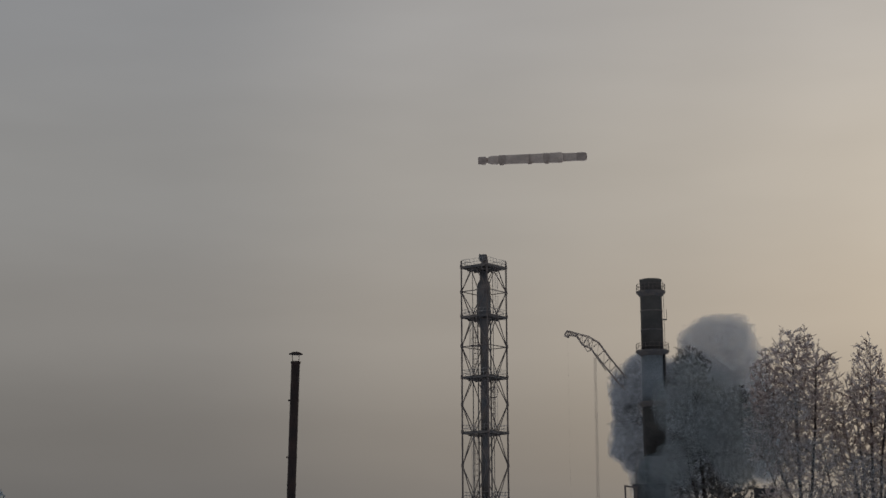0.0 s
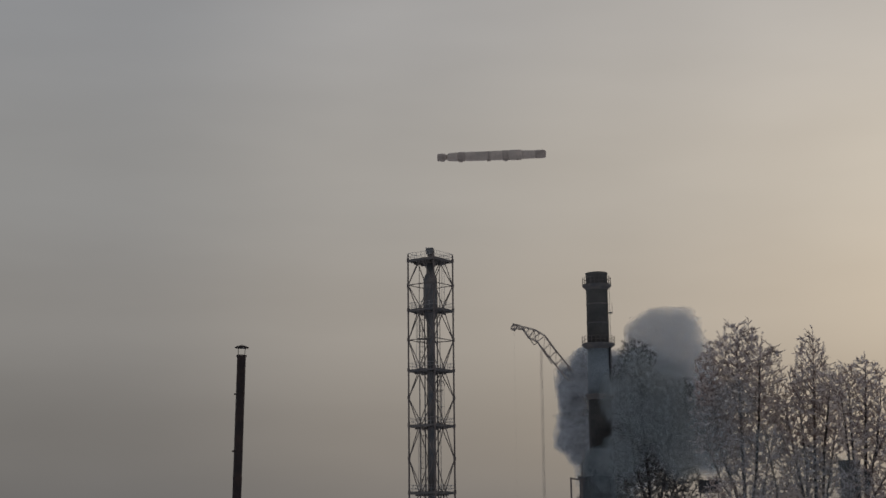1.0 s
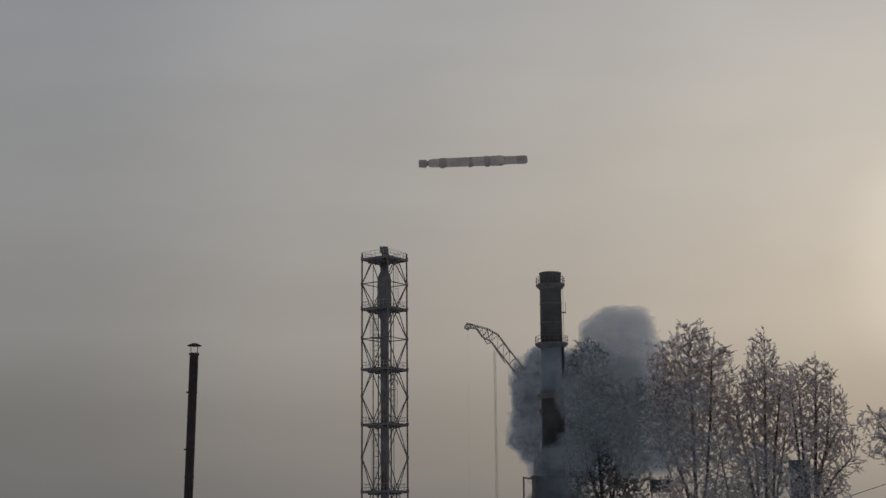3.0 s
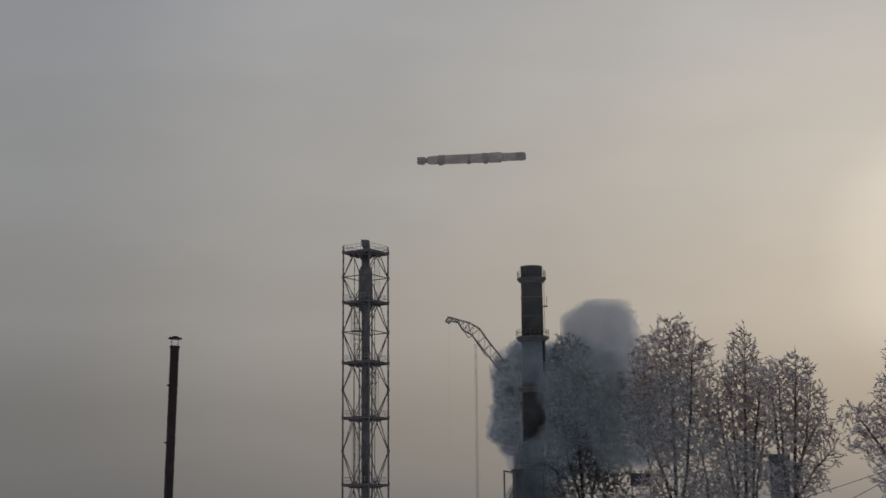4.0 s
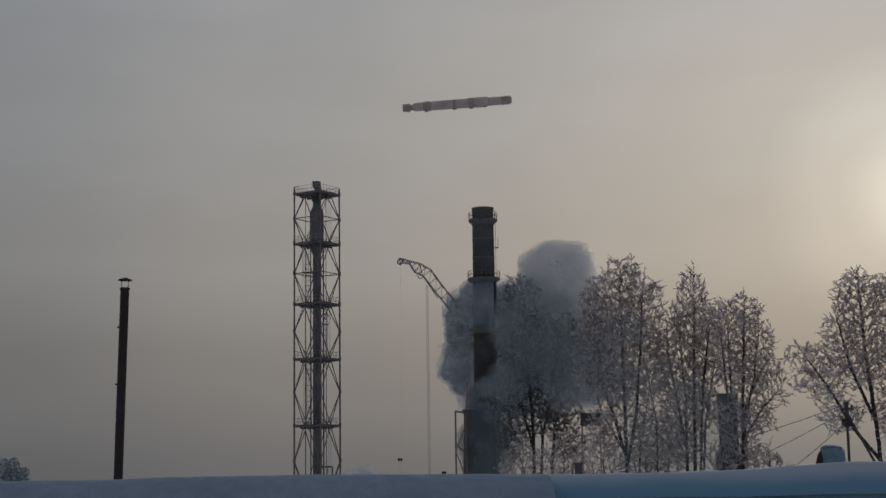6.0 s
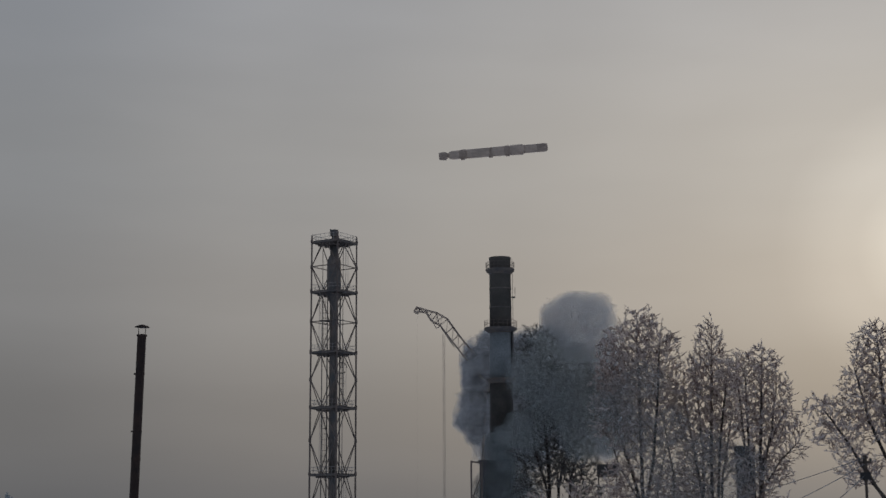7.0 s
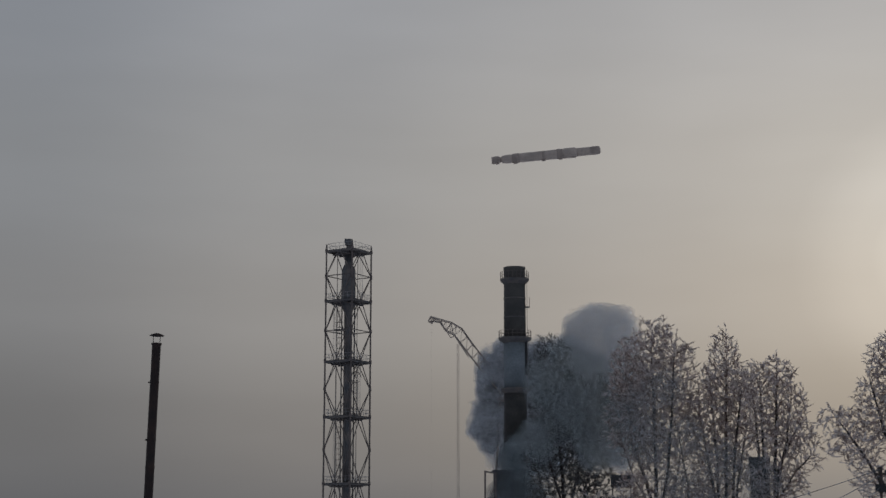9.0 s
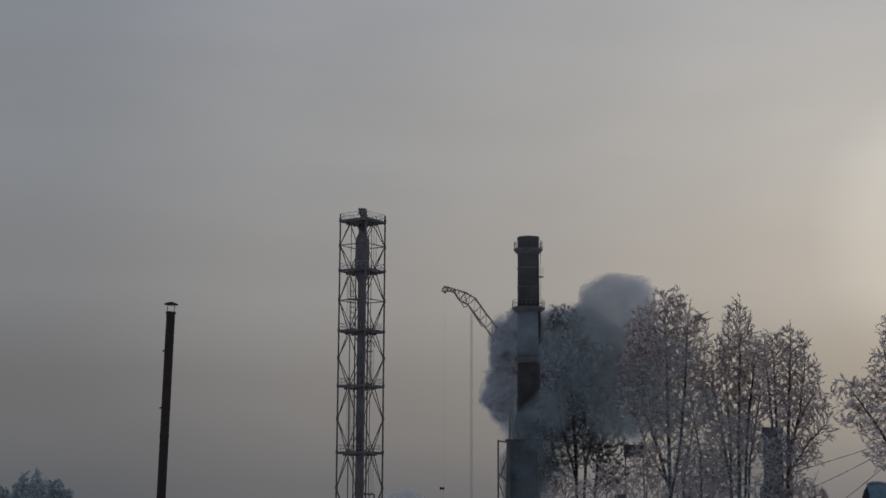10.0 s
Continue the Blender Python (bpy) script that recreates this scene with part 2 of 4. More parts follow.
SHADED_SMOKES = [vapour("shaded_smoke_rim", 0.09, SHADED_SMOKE_GREY), vapour("shaded_smoke_thin", 0.14, SHADED_SMOKE_GREY), vapour("shaded_smoke_mid", 0.25, SHADED_SMOKE_GREY), vapour("shaded_smoke_thick", 0.45, SHADED_SMOKE_GREY), vapour("shaded_smoke_heart", 1.0, SHADED_SMOKE_GREY)]
SMOKE_VEIL = vapour("smoke_veil", 0.095, SHADED_SMOKE_GREY)
SMOKE_HAZE = vapour("smoke_haze", 0.038, SHADED_SMOKE_GREY)

# ---- mesh tools ----


class Geo:
    """Collects vertices and faces for one mesh."""

    def __init__(self):
        self.v, self.f = [], []

    def add(self, verts, faces):
        k = len(self.v)
        self.v.extend(tuple(p) for p in verts)
        self.f.extend(tuple(i + k for i in q) for q in faces)

    def box(self, x0, y0, z0, x1, y1, z1):
        self.add([(x0, y0, z0), (x1, y0, z0), (x1, y1, z0), (x0, y1, z0), (x0, y0, z1), (x1, y0, z1), (x1, y1, z1), (x0, y1, z1)],
                 [(3, 2, 1, 0), (4, 5, 6, 7), (0, 1, 5, 4), (1, 2, 6, 5), (2, 3, 7, 6), (3, 0, 4, 7)])

    def tube(self, a, b, r0, r1=None, n=6):
        a, b = Vector(a), Vector(b)
        r1 = r0 if r1 is None else r1
        d = (b - a).normalized()
        u = d.orthogonal().normalized()
        w = d.cross(u)
        ring = [u * math.cos(2 * math.pi * i / n) + w * math.sin(2 * math.pi * i / n) for i in range(n)]
        self.add([a + q * r0 for q in ring] + [b + q * r1 for q in ring],
                 [(i, (i + 1) % n, n + (i + 1) % n, n + i) for i in range(n)] + [tuple(range(n - 1, -1, -1)), tuple(range(n, 2 * n))])

    def path(self, pts, r, n=5):
        for a, b in zip(pts, pts[1:]):
            self.tube(a, b, r, r, n)

    def spin(self, profile, n=24, axis="z"):
        """A turned body: rows of (place along the axis, radius), closed at both ends."""
        vs, fs = [], []
        for h, r in profile:
            for i in range(n):
                c, s = r * math.cos(2 * math.pi * i / n), r * math.sin(2 * math.pi * i / n)
                vs.append((c, s, h) if axis == "z" else (h, c, s))
        m = len(profile)
        for j in range(m - 1):
            for i in range(n):
                k = (i + 1) % n
                fs.append((j * n + i, j * n + k, (j + 1) * n + k, (j + 1) * n + i))
        fs.append(tuple(range(n - 1, -1, -1)))
        fs.append(tuple((m - 1) * n + i for i in range(n)))
        self.add(vs, fs)

    def mesh(self, name, mat, smooth=False):
        me = bpy.data.meshes.new(name)
        me.from_pydata(self.v, [], self.f)
        if smooth:
            me.polygons.foreach_set("use_smooth", [True] * len(me.polygons))
        me.materials.append(mat)
        me.update()
        return me


def thing(name, m, label, category, group="", kind=""):
    ob = new(name)
    ob.matrix_world = m
    return tagged(ob, label, category, group, kind)


def part(name, geo, mat, parent, label="", smooth=False):
    ob = new(name, geo if isinstance(geo, bpy.types.Mesh) else geo.mesh(name, mat, smooth))
    ob.parent = parent
    return tagged(ob, label) if label else ob


def facing(az, dist, z=0.0, lean=0.0):
    """A place on the compass whose x runs to the right and y away from the camera's stand."""
    return Matrix.Translation(at(az, dist, z)) @ pose(0, 0, 0, 0, lean, -az)


# ---- ground ----


def build_ground():
    g = Geo()
    rings = [0, 3, 6, 8, 12, 16, 25, 40, 60, 90, 140, 220, 350, 600, 1000, 1800, 3000, 4200]
    n = 72
    vs, fs = [(0, 0, 0)], []
    for r in rings[1:]:
        for i in range(n):
            x, y = r * math.sin(2 * math.pi * i / n), r * math.cos(2 * math.pi * i / n)
            h = 0.12 * noise.noise((x * 0.15, y * 0.15, 0)) if r < 400 else 0.0
            vs.append((x, y, h - 0.1))
    for i in range(n):
        fs.append((0, 1 + (i + 1) % n, 1 + i))
    for j in range(len(rings) - 2):
        for i in range(n):
            a, b = 1 + j * n + i, 1 + j * n + (i + 1) % n
            fs.append((a, b, b + n, a + n))
    g.add(vs, fs)
    tagged(new("ground", g.mesh("ground", SNOW, True)), "flat ground under blue-grey winter snow", "ground", kind="structure")


build_ground()

# ---- lattice vent tower ----


def build_tower():
    t = thing("lattice_tower", facing(1.53, 230), "tall rusty steel lattice tower with five platforms round a vent stack", "tower")
    corners = [Vector((0.5, -3.37, 0)), Vector((3.37, 0.5, 0)), Vector((-0.5, 3.37, 0)), Vector((-3.37, -0.5, 0))]
    levels = [45.1, 37.5, 28.4, 20.2, 10.4, 0.0]
    for c in corners:
        g = Geo()
        g.tube((c.x, c.y, -0.3), (c.x, c.y, 46.0), 0.135, 0.12, 8)
        for z in levels[:-1] + [41.2, 33.0, 24.3, 15.3, 5.2]:
            g.box(c.x - 0.2, c.y - 0.2, z - 0.25, c.x + 0.2, c.y + 0.2, z + 0.25)
        part("leg", g, STEEL, t)
    for hi, lo in zip(levels, levels[1:]):
        mid = (hi + lo) / 2 - 0.05
        for a, b in zip(corners, corners[1:] + corners[:1]):
            m = (a + b) / 2
            for z in (hi, lo):
                for c in (a, b):
                    g = Geo()
                    g.tube((m.x, m.y, z), (c.x, c.y, mid), 0.075, 0.075, 5)
                    part("brace", g, STEEL, t)
            if hi > 30:
                g = Geo()
                g.tube((a.x, a.y, mid), (b.x, b.y, mid), 0.075, 0.075, 5)
                part("cross_beam", g, STEEL, t)
    for k, z in enumerate(levels[:-1]):
        g = Geo()
        s = 1.0
        top = [c * s + Vector((0, 0, z + 0.06)) for c in corners]
        bot = [c * s + Vector((0, 0, z - 0.06)) for c in corners]
        g.add(bot + top, [(3, 2, 1, 0), (4, 5, 6, 7), (0, 1, 5, 4), (1, 2, 6, 5), (2, 3, 7, 6), (3, 0, 4, 7)])
        p = part("platform", g, GRATE, t)
        runs = [(a, b, 0.14) for a, b in zip(corners, corners[1:] + corners[:1])]
        for f in (0.33, 0.67):
            runs.append((corners[0].lerp(corners[1], f), corners[3].lerp(corners[2], f), 0.12))
            runs.append((corners[1].lerp(corners[2], f), corners[0].lerp(corners[3], f), 0.12))
        for a, b, r in runs:
            g = Geo()
            drop = 0.2 if r > 0.13 else 0.42
            g.tube(a + Vector((0, 0, z - drop)), b + Vector((0, 0, z - drop)), r + 0.02, r + 0.02, 4)
            part("floor_beam", g, GRATE, p)
        g = Geo()
        for a, b in zip(corners, corners[1:] + corners[:1]):
            for h in (0.5, 1.0):
                g.tube(a + Vector((0, 0, z + h)), b + Vector((0, 0, z + h)), 0.03, 0.03, 4)
            for i in range(6):
                q = a.lerp(b, i / 6)
                g.tube(q + Vector((0, 0, z)), q + Vector((0, 0, z + 1.0)), 0.03, 0.03, 4)
        part("railing", g, RAIL, p, "thin grey railing")
    g = Geo()
    g.spin([(-0.3, 0.5), (35.5, 0.48), (36.9, 1.12), (37.5, 1.12), (42.2, 1.05), (42.7, 0.85), (43.3, 0.55), (45.4, 0.52)], 20)
    part("vent_pipe", g, VESSEL, t, "dark steel stack with a wide vessel at the top", True)
    g = Geo()
    g.spin([(45.3, 0.38), (45.9, 0.40), (46.1, 0.62), (46.95, 0.60), (47.0, 0.5)], 14)
    g.tube((-0.55, 0, 46.1), (-0.6, 0, 47.1), 0.1, 0.1, 6)
    part("stack_head", g, VESSEL, t)
    # riser pipes and ladder
    for x, y, r, z1 in ((-0.95, 0.7, 0.09, 37.4), (0.95, 0.9, 0.11, 37.4), (1.35, -0.2, 0.05, 45.0), (-1.7, 0.6, 0.05, 45.0), (-1.75, -0.3, 0.045, 28.3)):
        g = Geo()
        g.tube((x, y, 0), (x, y, z1), r, r, 6)
        part("riser_pipe", g, VESSEL, t)
    for z0, z1, x in ((28.4, 37.5, -2.0), (37.5, 45.1, 1.9), (20.2, 28.4, 1.7), (10.4, 20.2, -1.8), (0.0, 10.4, 1.8)):
        g = Geo()
        g.tube((x - 0.2, 0.3, z0), (x - 0.2, 0.3, z1 + 1), 0.03, 0.03, 4)
        g.tube((x + 0.2, 0.3, z0), (x + 0.2, 0.3, z1 + 1), 0.03, 0.03, 4)
        for i in range(int((z1 - z0) / 0.35)):
            g.tube((x - 0.2, 0.3, z0 + i * 0.35), (x + 0.2, 0.3, z0 + i * 0.35), 0.02, 0.02, 4)
        part("ladder", g, RAIL, t)
    g = Geo()
    g.box(-2.1, -0.4, 33.1, -0.5, 0.9, 33.22)
    for x in (-2.05, -1.3, -0.55):
        g.tube((x, -0.4, 33.2), (x, -0.4, 35.6), 0.03, 0.03, 4)
    g.tube((-2.05, -0.4, 34.2), (-0.5, -0.4, 34.2), 0.03, 0.03, 4)
    part("landing", g, GRATE, t)
    # caged ladders between the upper platforms
    for x, z0, z1 in ((-1.25, 28.6, 37.2), (1.2, 20.4, 28.2), (-1.2, 10.6, 20.0)):
        g = Geo()
        for j in range(int((z1 - z0) / 0.8)):
            z = z0 + j * 0.8
            ring = [Vector((x + 0.36 * math.cos(a), -1.2 + 0.36 * math.sin(a), z)) for a in [i * math.pi / 4 for i in range(9)]]
            g.path(ring, 0.026, 4)
        for i in range(5):
            a = i * math.pi / 4
            g.tube((x + 0.36 * math.cos(a), -1.2 + 0.36 * math.sin(a), z0 - 0.2), (x + 0.36 * math.cos(a), -1.2 + 0.36 * math.sin(a), z1), 0.022, 0.022, 4)
        part("ladder_cage", g, STEEL, t)
    # hose loop and valve branch under the third platform
    g = Geo()
    loop = [Vector((1.25 + 0.75 * math.cos(a), -0.5, 26.0 + 0.8 * math.sin(a))) for a in [i * math.pi / 8 for i in range(15)]]
    g.path(loop, 0.06)
    part("hose_loop", g, VESSEL, t)
    g = Geo()
    g.path([(0.5, -0.5, 4.3), (2.2, -0.5, 4.3), (2.2, -0.5, 0.0)], 0.12, 8)
    g.path([(1.5, -0.5, 4.3), (1.5, -0.5, 3.3)], 0.06)
    part("branch_pipe", g, VESSEL, t)


build_tower()

# ---- chimney ----


def ring_platform(parent, z, r0, r1, rails=22):
    g = Geo()
    g.spin([(z - 0.75, r0), (z - 0.28, r1 - 0.12), (z - 0.1, r1), (z + 0.08, r1), (z + 0.08, r0)], 32)
    p = part("ring_platform", g, GRATE, parent)
    if not rails:
        return
    g = Geo()
    pts = [Vector(((r1 - 0.06) * math.cos(2 * math.pi * i / rails), (r1 - 0.06) * math.sin(2 * math.pi * i / rails), z)) for i in range(rails)]
    for a, b in zip(pts, pts[1:] + pts[:1]):
        g.tube(a, a + Vector((0, 0, 1.15)), 0.04, 0.04, 4)
        for h in (0.6, 1.15):
            g.tube(a + Vector((0, 0, h)), b + Vector((0, 0, h)), 0.035, 0.035, 4)
    part("railing", g, STEEL, p, "thin rusty railing")


def build_chimney():
    c = thing("chimney", facing(7.76, 240), "tall round factory chimney with dark and pale bands and ring walkways", "chimney")
    g = Geo()
    g.spin([(33.3, 1.72), (40.6, 1.68), (44.05, 1.68), (44.2, 1.74), (44.45, 1.74), (44.45, 1.45), (42.6, 1.45)], 40)
    part("shaft_top", g, SHAFT_DARK, c, "soot-dark upper shaft", True)
    for z in (36.4, 39.4):
        g = Geo()
        g.spin([(z, 1.66), (z, 1.76), (z + 0.16, 1.76), (z + 0.16, 1.66)], 40)
        part("hoop", g, GRATE, c)
    for z0, z1, mat, name in ((25.2, 33.3, SHAFT_LIGHT, "pale_band"), (17.0, 25.2, BAND, "dark_band"), (-0.3, 17.0, CONCRETE, "shaft_foot")):
        g = Geo()
        g.spin([(z0, 1.72 + (33.3 - z0) * 0.006), (z1, 1.72 + (33.3 - z1) * 0.006)], 40)
        part(name, g, mat, c, "", True)
    ring_platform(c, 42.5, 1.68, 2.28)
    ring_platform(c, 33.2, 1.72, 2.58)
    ring_platform(c, 25.3, 1.74, 2.3, 0)
    g = Geo()
    for s in (-0.22, 0.22):
        g.tube((1.95, s - 0.5, 25.0), (1.92, s - 0.5, 44.0), 0.04, 0.04, 4)
    for i in range(54):
        g.tube((1.95, -0.72, 25.2 + i * 0.35), (1.95, -0.28, 25.2 + i * 0.35), 0.025, 0.025, 4)
    part("ladder", g, STEEL, c)
    g = Geo()
    g.box(1.7, -0.9, 38.0, 2.35, -0.1, 38.12)
    for x, y in ((2.3, -0.85), (2.3, -0.15)):
        g.tube((x, y, 38.0), (x, y, 39.6), 0.04, 0.04, 4)
    g.box(2.26, -0.85, 39.0, 2.34, -0.15, 39.08)
    part("rest_landing", g, GRATE, c)
    g = Geo()
    g.tube((1.75, -0.8, 27.5), (1.72, -0.8, 33.2), 0.17, 0.17, 8)
    part("side_duct", g, NEAR_BLACK, c)
    # boiler house foot round the shaft
    h = thing("boiler_house", facing(7.50, 236), "dark narrow concrete boiler house at the chimney foot", "building")
    g = Geo()
    g.box(-2.35, -2.2, -0.3, 2.35, 1.2, 12.3)
    part("wall", g, CONCRETE, h)
    g = Geo()
    g.box(-2.55, -2.4, 12.3, 2.55, 1.3, 12.6)
    part("roof", g, CONCRETE, h)
    # open steel frame beside it
    fr = thing("steel_frame", facing(6.62, 232), "rust-brown open steel frame beside the boiler house", "steel frame")
    for x in (0.0, 1.55):
        for y in (0.0, 2.0):
            g = Geo()
            g.box(x - 0.13, y - 0.13, -0.3, x + 0.13, y + 0.13, 12.4 if x == 0 else 12.0)
            part("post", g, STEEL, fr)
    for a, b in (((0, 0, 12.3), (1.9, 0, 12.0)), ((0, 2, 12.3), (1.9, 2, 12.0)), ((0, 0, 12.3), (0, 2, 12.3)), ((0, 0, 6.3), (1.55, 0, 10.5)), ((0, 0, 6.3), (1.55, 0, 2.0)), ((0, 0, 7.5), (1.55, 0, 6.0))):
        g = Geo()
        g.tube(a, b, 0.1, 0.1, 4)
        part("beam", g, STEEL, fr)


build_chimney()

# ---- crane ----


def build_crane():
    near, el = 236, 8.15
    base = rise(el, near)
    c = thing("portal_crane", facing(4.60, near, base), "grey lattice jib of a portal crane reaching out of the steam", "crane")
    k = 0.000356

    def pt(x, z, side=0.0):
        """A place on the jib, which runs back into the steam towards its foot."""
        y = 0.08 * max(x, 0)
        d = near + y
        return Vector((x * k * d, y + side, EYE[2] + d * math.tan(radians(el) - z * k) - base))

    top = ((0, -6), (7, -5), (20, -1), (39, 4), (58, 15), (78, 43), (99, 70), (142, 124))
    low = ((-1, 3), (7, 1), (18, 3), (28, 18), (44, 26), (66, 55), (87, 82), (128, 132))
    w = 0.6
    for name, row in (("upper_chord", top), ("lower_chord", low)):
        for s in (-w, w):
            g = Geo()
            g.path([pt(x, z, s) for x, z in row], 0.07, 6)
            part(name, g, CRANE, c)
    for s in (-w, w):
        for i in range(len(top) - 1):
            n = 3 if i > 5 else 2
            for j in range(n):
                a, b = pt(*top[i], s).lerp(pt(*top[i + 1], s), j / n), pt(*low[i], s).lerp(pt(*low[i + 1], s), j / n)
                b2 = pt(*low[i], s).lerp(pt(*low[i + 1], s), (j + 1) / n)
                for q in (b, b2):
                    g = Geo()
                    g.tube(a, q, 0.038, 0.038, 4)
                    part("lacing", g, CRANE, c)
    for x, z in top + low:
        g = Geo()
        g.tube(pt(x, z, -w), pt(x, z, w), 0.06, 0.06, 4)
        part("cross_tie", g, CRANE, c)
    g = Geo()
    g.path([pt(20, 3), pt(37, 31), pt(43, 29), pt(38, 4)], 0.07, 5)
    g.path([pt(30, 19), pt(39, 4)], 0.05, 5)
    part("fly_bracket", g, CRANE, c)
    for a, b, r in (((46, 30), (70, 66), 0.10), ((59, 17), (80, 47), 0.15)):
        g = Geo()
        g.tube(pt(*a), pt(*b), r, r * 0.85, 6)
        part("luffing_rod", g, CRANE, c)
    for s in (-0.4, 0.4):
        g = Geo()
        g.path([pt(x, z, s) for x, z in ((-4, 1), (1, -7), (8, -4), (3, 5), (-4, 1))], 0.075, 5)
        part("head_sheave", g, CRANE, c)
    for i in range(5):
        g = Geo()
        p = pt(48.5 + i * 1.1, 42, 0.2)
        g.tube(p, (p.x, p.y, 0.5 - base), 0.019, 0.019, 4)
        part("hoist_rope", g, CRANE, c)
    g = Geo()
    p = pt(2, 5)
    g.tube(p, (p.x, p.y, 0.5 - base), 0.006, 0.006, 4)
    part("hook_rope", g, CRANE, c)
    # the slewing tower that carries the jib, inside the steam
    head = pt(137, 128)
    for x in (-1, 1):
        for y in (-1, 1):
            g = Geo()
            g.tube((head.x + x * 2.2, head.y + y * 2.2 + 1.5, -base - 0.3), (head.x + x * 0.8, head.y + y * 0.8 + 1.5, head.z), 0.2, 0.15, 6)
            part("tower_leg", g, CRANE, c)
    g = Geo()
    g.box(head.x - 1.4, head.y + 0.2, head.z - 1.6, head.x + 1.4, head.y + 2.9, head.z + 0.3)
    part("machine_house", g, CRANE, c)


build_crane()

# ---- stove pipe ----


def build_flue():
    d = 50
    f = thing("flue_pipe", facing(-5.66, d, 0, 1.03), "tall dark rust-brown metal flue pipe with a rain cap", "flue pipe")
    g = Geo()
    g.spin([(-0.3, 0.143), (4.0, 0.142), (4.02, 0.149), (4.1, 0.149), (4.12, 0.142), (7.93, 0.140), (7.95, 0.164), (8.01, 0.164), (8.01, 0.138), (7.7, 0.138)], 20)
    part("pipe", g, FLUE, f, "", True)
    for z in (6.72, 4.9):
        g = Geo()
        g.spin([(z, 0.137), (z, 0.152), (z + 0.05, 0.152), (z + 0.05, 0.137)], 20)
        g.box(-0.2, -0.02, z, -0.145, 0.02, z + 0.05)
        part("clamp", g, FLUE, f)
    for i in range(4):
        a = math.pi / 4 + i * math.pi / 2
        g = Geo()
        g.tube((0.14 * math.cos(a), 0.14 * math.sin(a), 7.96), (0.16 * math.cos(a), 0.16 * math.sin(a), 8.25), 0.011, 0.011, 5)
        part("cap_strut", g, FLUE, f)
    g = Geo()
    g.spin([(8.24, 0.225), (8.255, 0.235), (8.29, 0.17), (8.33, 0.05), (8.335, 0.02)], 24)
    part("rain_cap", g, FLUE, f, "conical sheet rain cap with frost", True)


build_flue()

# ---- trees ----


def colonise(seed, stems, crowns, count, step, reach, kill, lift):
    """Branches that grow from the stems towards free places in the crown, each tip taking its own room."""
    rng = np.random.default_rng(seed)
    pos, par = [], []
    for path in stems:
        path = [Vector(p) for p in path]
        last = -1
        for a, b in zip(path, path[1:]):
            n = max(2, int((b - a).length / step))
            for i in range(n if last >= 0 else n + 1):
                q = a.lerp(b, (i + 1) / n if last >= 0 else i / n)
                pos.append(np.array(q) + rng.normal(0, 0.014, 3) * (1.0 if q.z > 0.5 else 0.0))
                par.append(last)
                last = len(pos) - 1
    pts = []
    total = sum(rx * rx * rz for _, _, _, rx, rz in crowns)
    for x, y, z, rx, rz in crowns:
        n = int(count * rx * rx * rz / total)
        v = rng.normal(0, 1, (n, 3))
        v *= (rng.random((n, 1)) ** 0.38) / np.linalg.norm(v, axis=1, keepdims=True)
        pts.append(v * (rx * 1.07, rx * 0.8, rz * 1.02) + (x, y, z))
    pts = np.concatenate(pts)
    dist = np.full(len(pts), 1e9)
    near = np.zeros(len(pts), int)
    fresh = list(range(len(pos)))
    spread = {}
    for _ in range(90):
        if not fresh or not len(pts):
            break
        f = np.array([pos[i] for i in fresh])
        d = np.linalg.norm(pts[:, None, :] - f[None, :, :], axis=2)
        k = d.argmin(1)
        dm = d[np.arange(len(pts)), k]
        better = dm < dist
        dist[better], near[better] = dm[better], np.array(fresh)[k[better]]
        keep = dist > kill
        pts, dist, near = pts[keep], dist[keep], near[keep]
        fresh = []
        live = dist < reach
        for i in np.unique(near[live]):
            if spread.get(i, 0) > 3:
                continue
            v = pts[live & (near == i)] - pos[i]
            v = (v / np.linalg.norm(v, axis=1, keepdims=True)).sum(0)
            v = v / (np.linalg.norm(v) + 1e-6) + rng.normal(0, 0.16, 3) + (0, 0, lift)
            if par[i] >= 0:
                w = pos[i] - pos[par[i]]
                v = v + 0.8 * w / (np.linalg.norm(w) + 1e-6)
            pos.append(pos[i] + step * v / np.linalg.norm(v))
            par.append(int(i))
            spread[i] = spread.get(i, 0) + 1
            fresh.append(len(pos) - 1)
    return [Vector(p) for p in pos], par


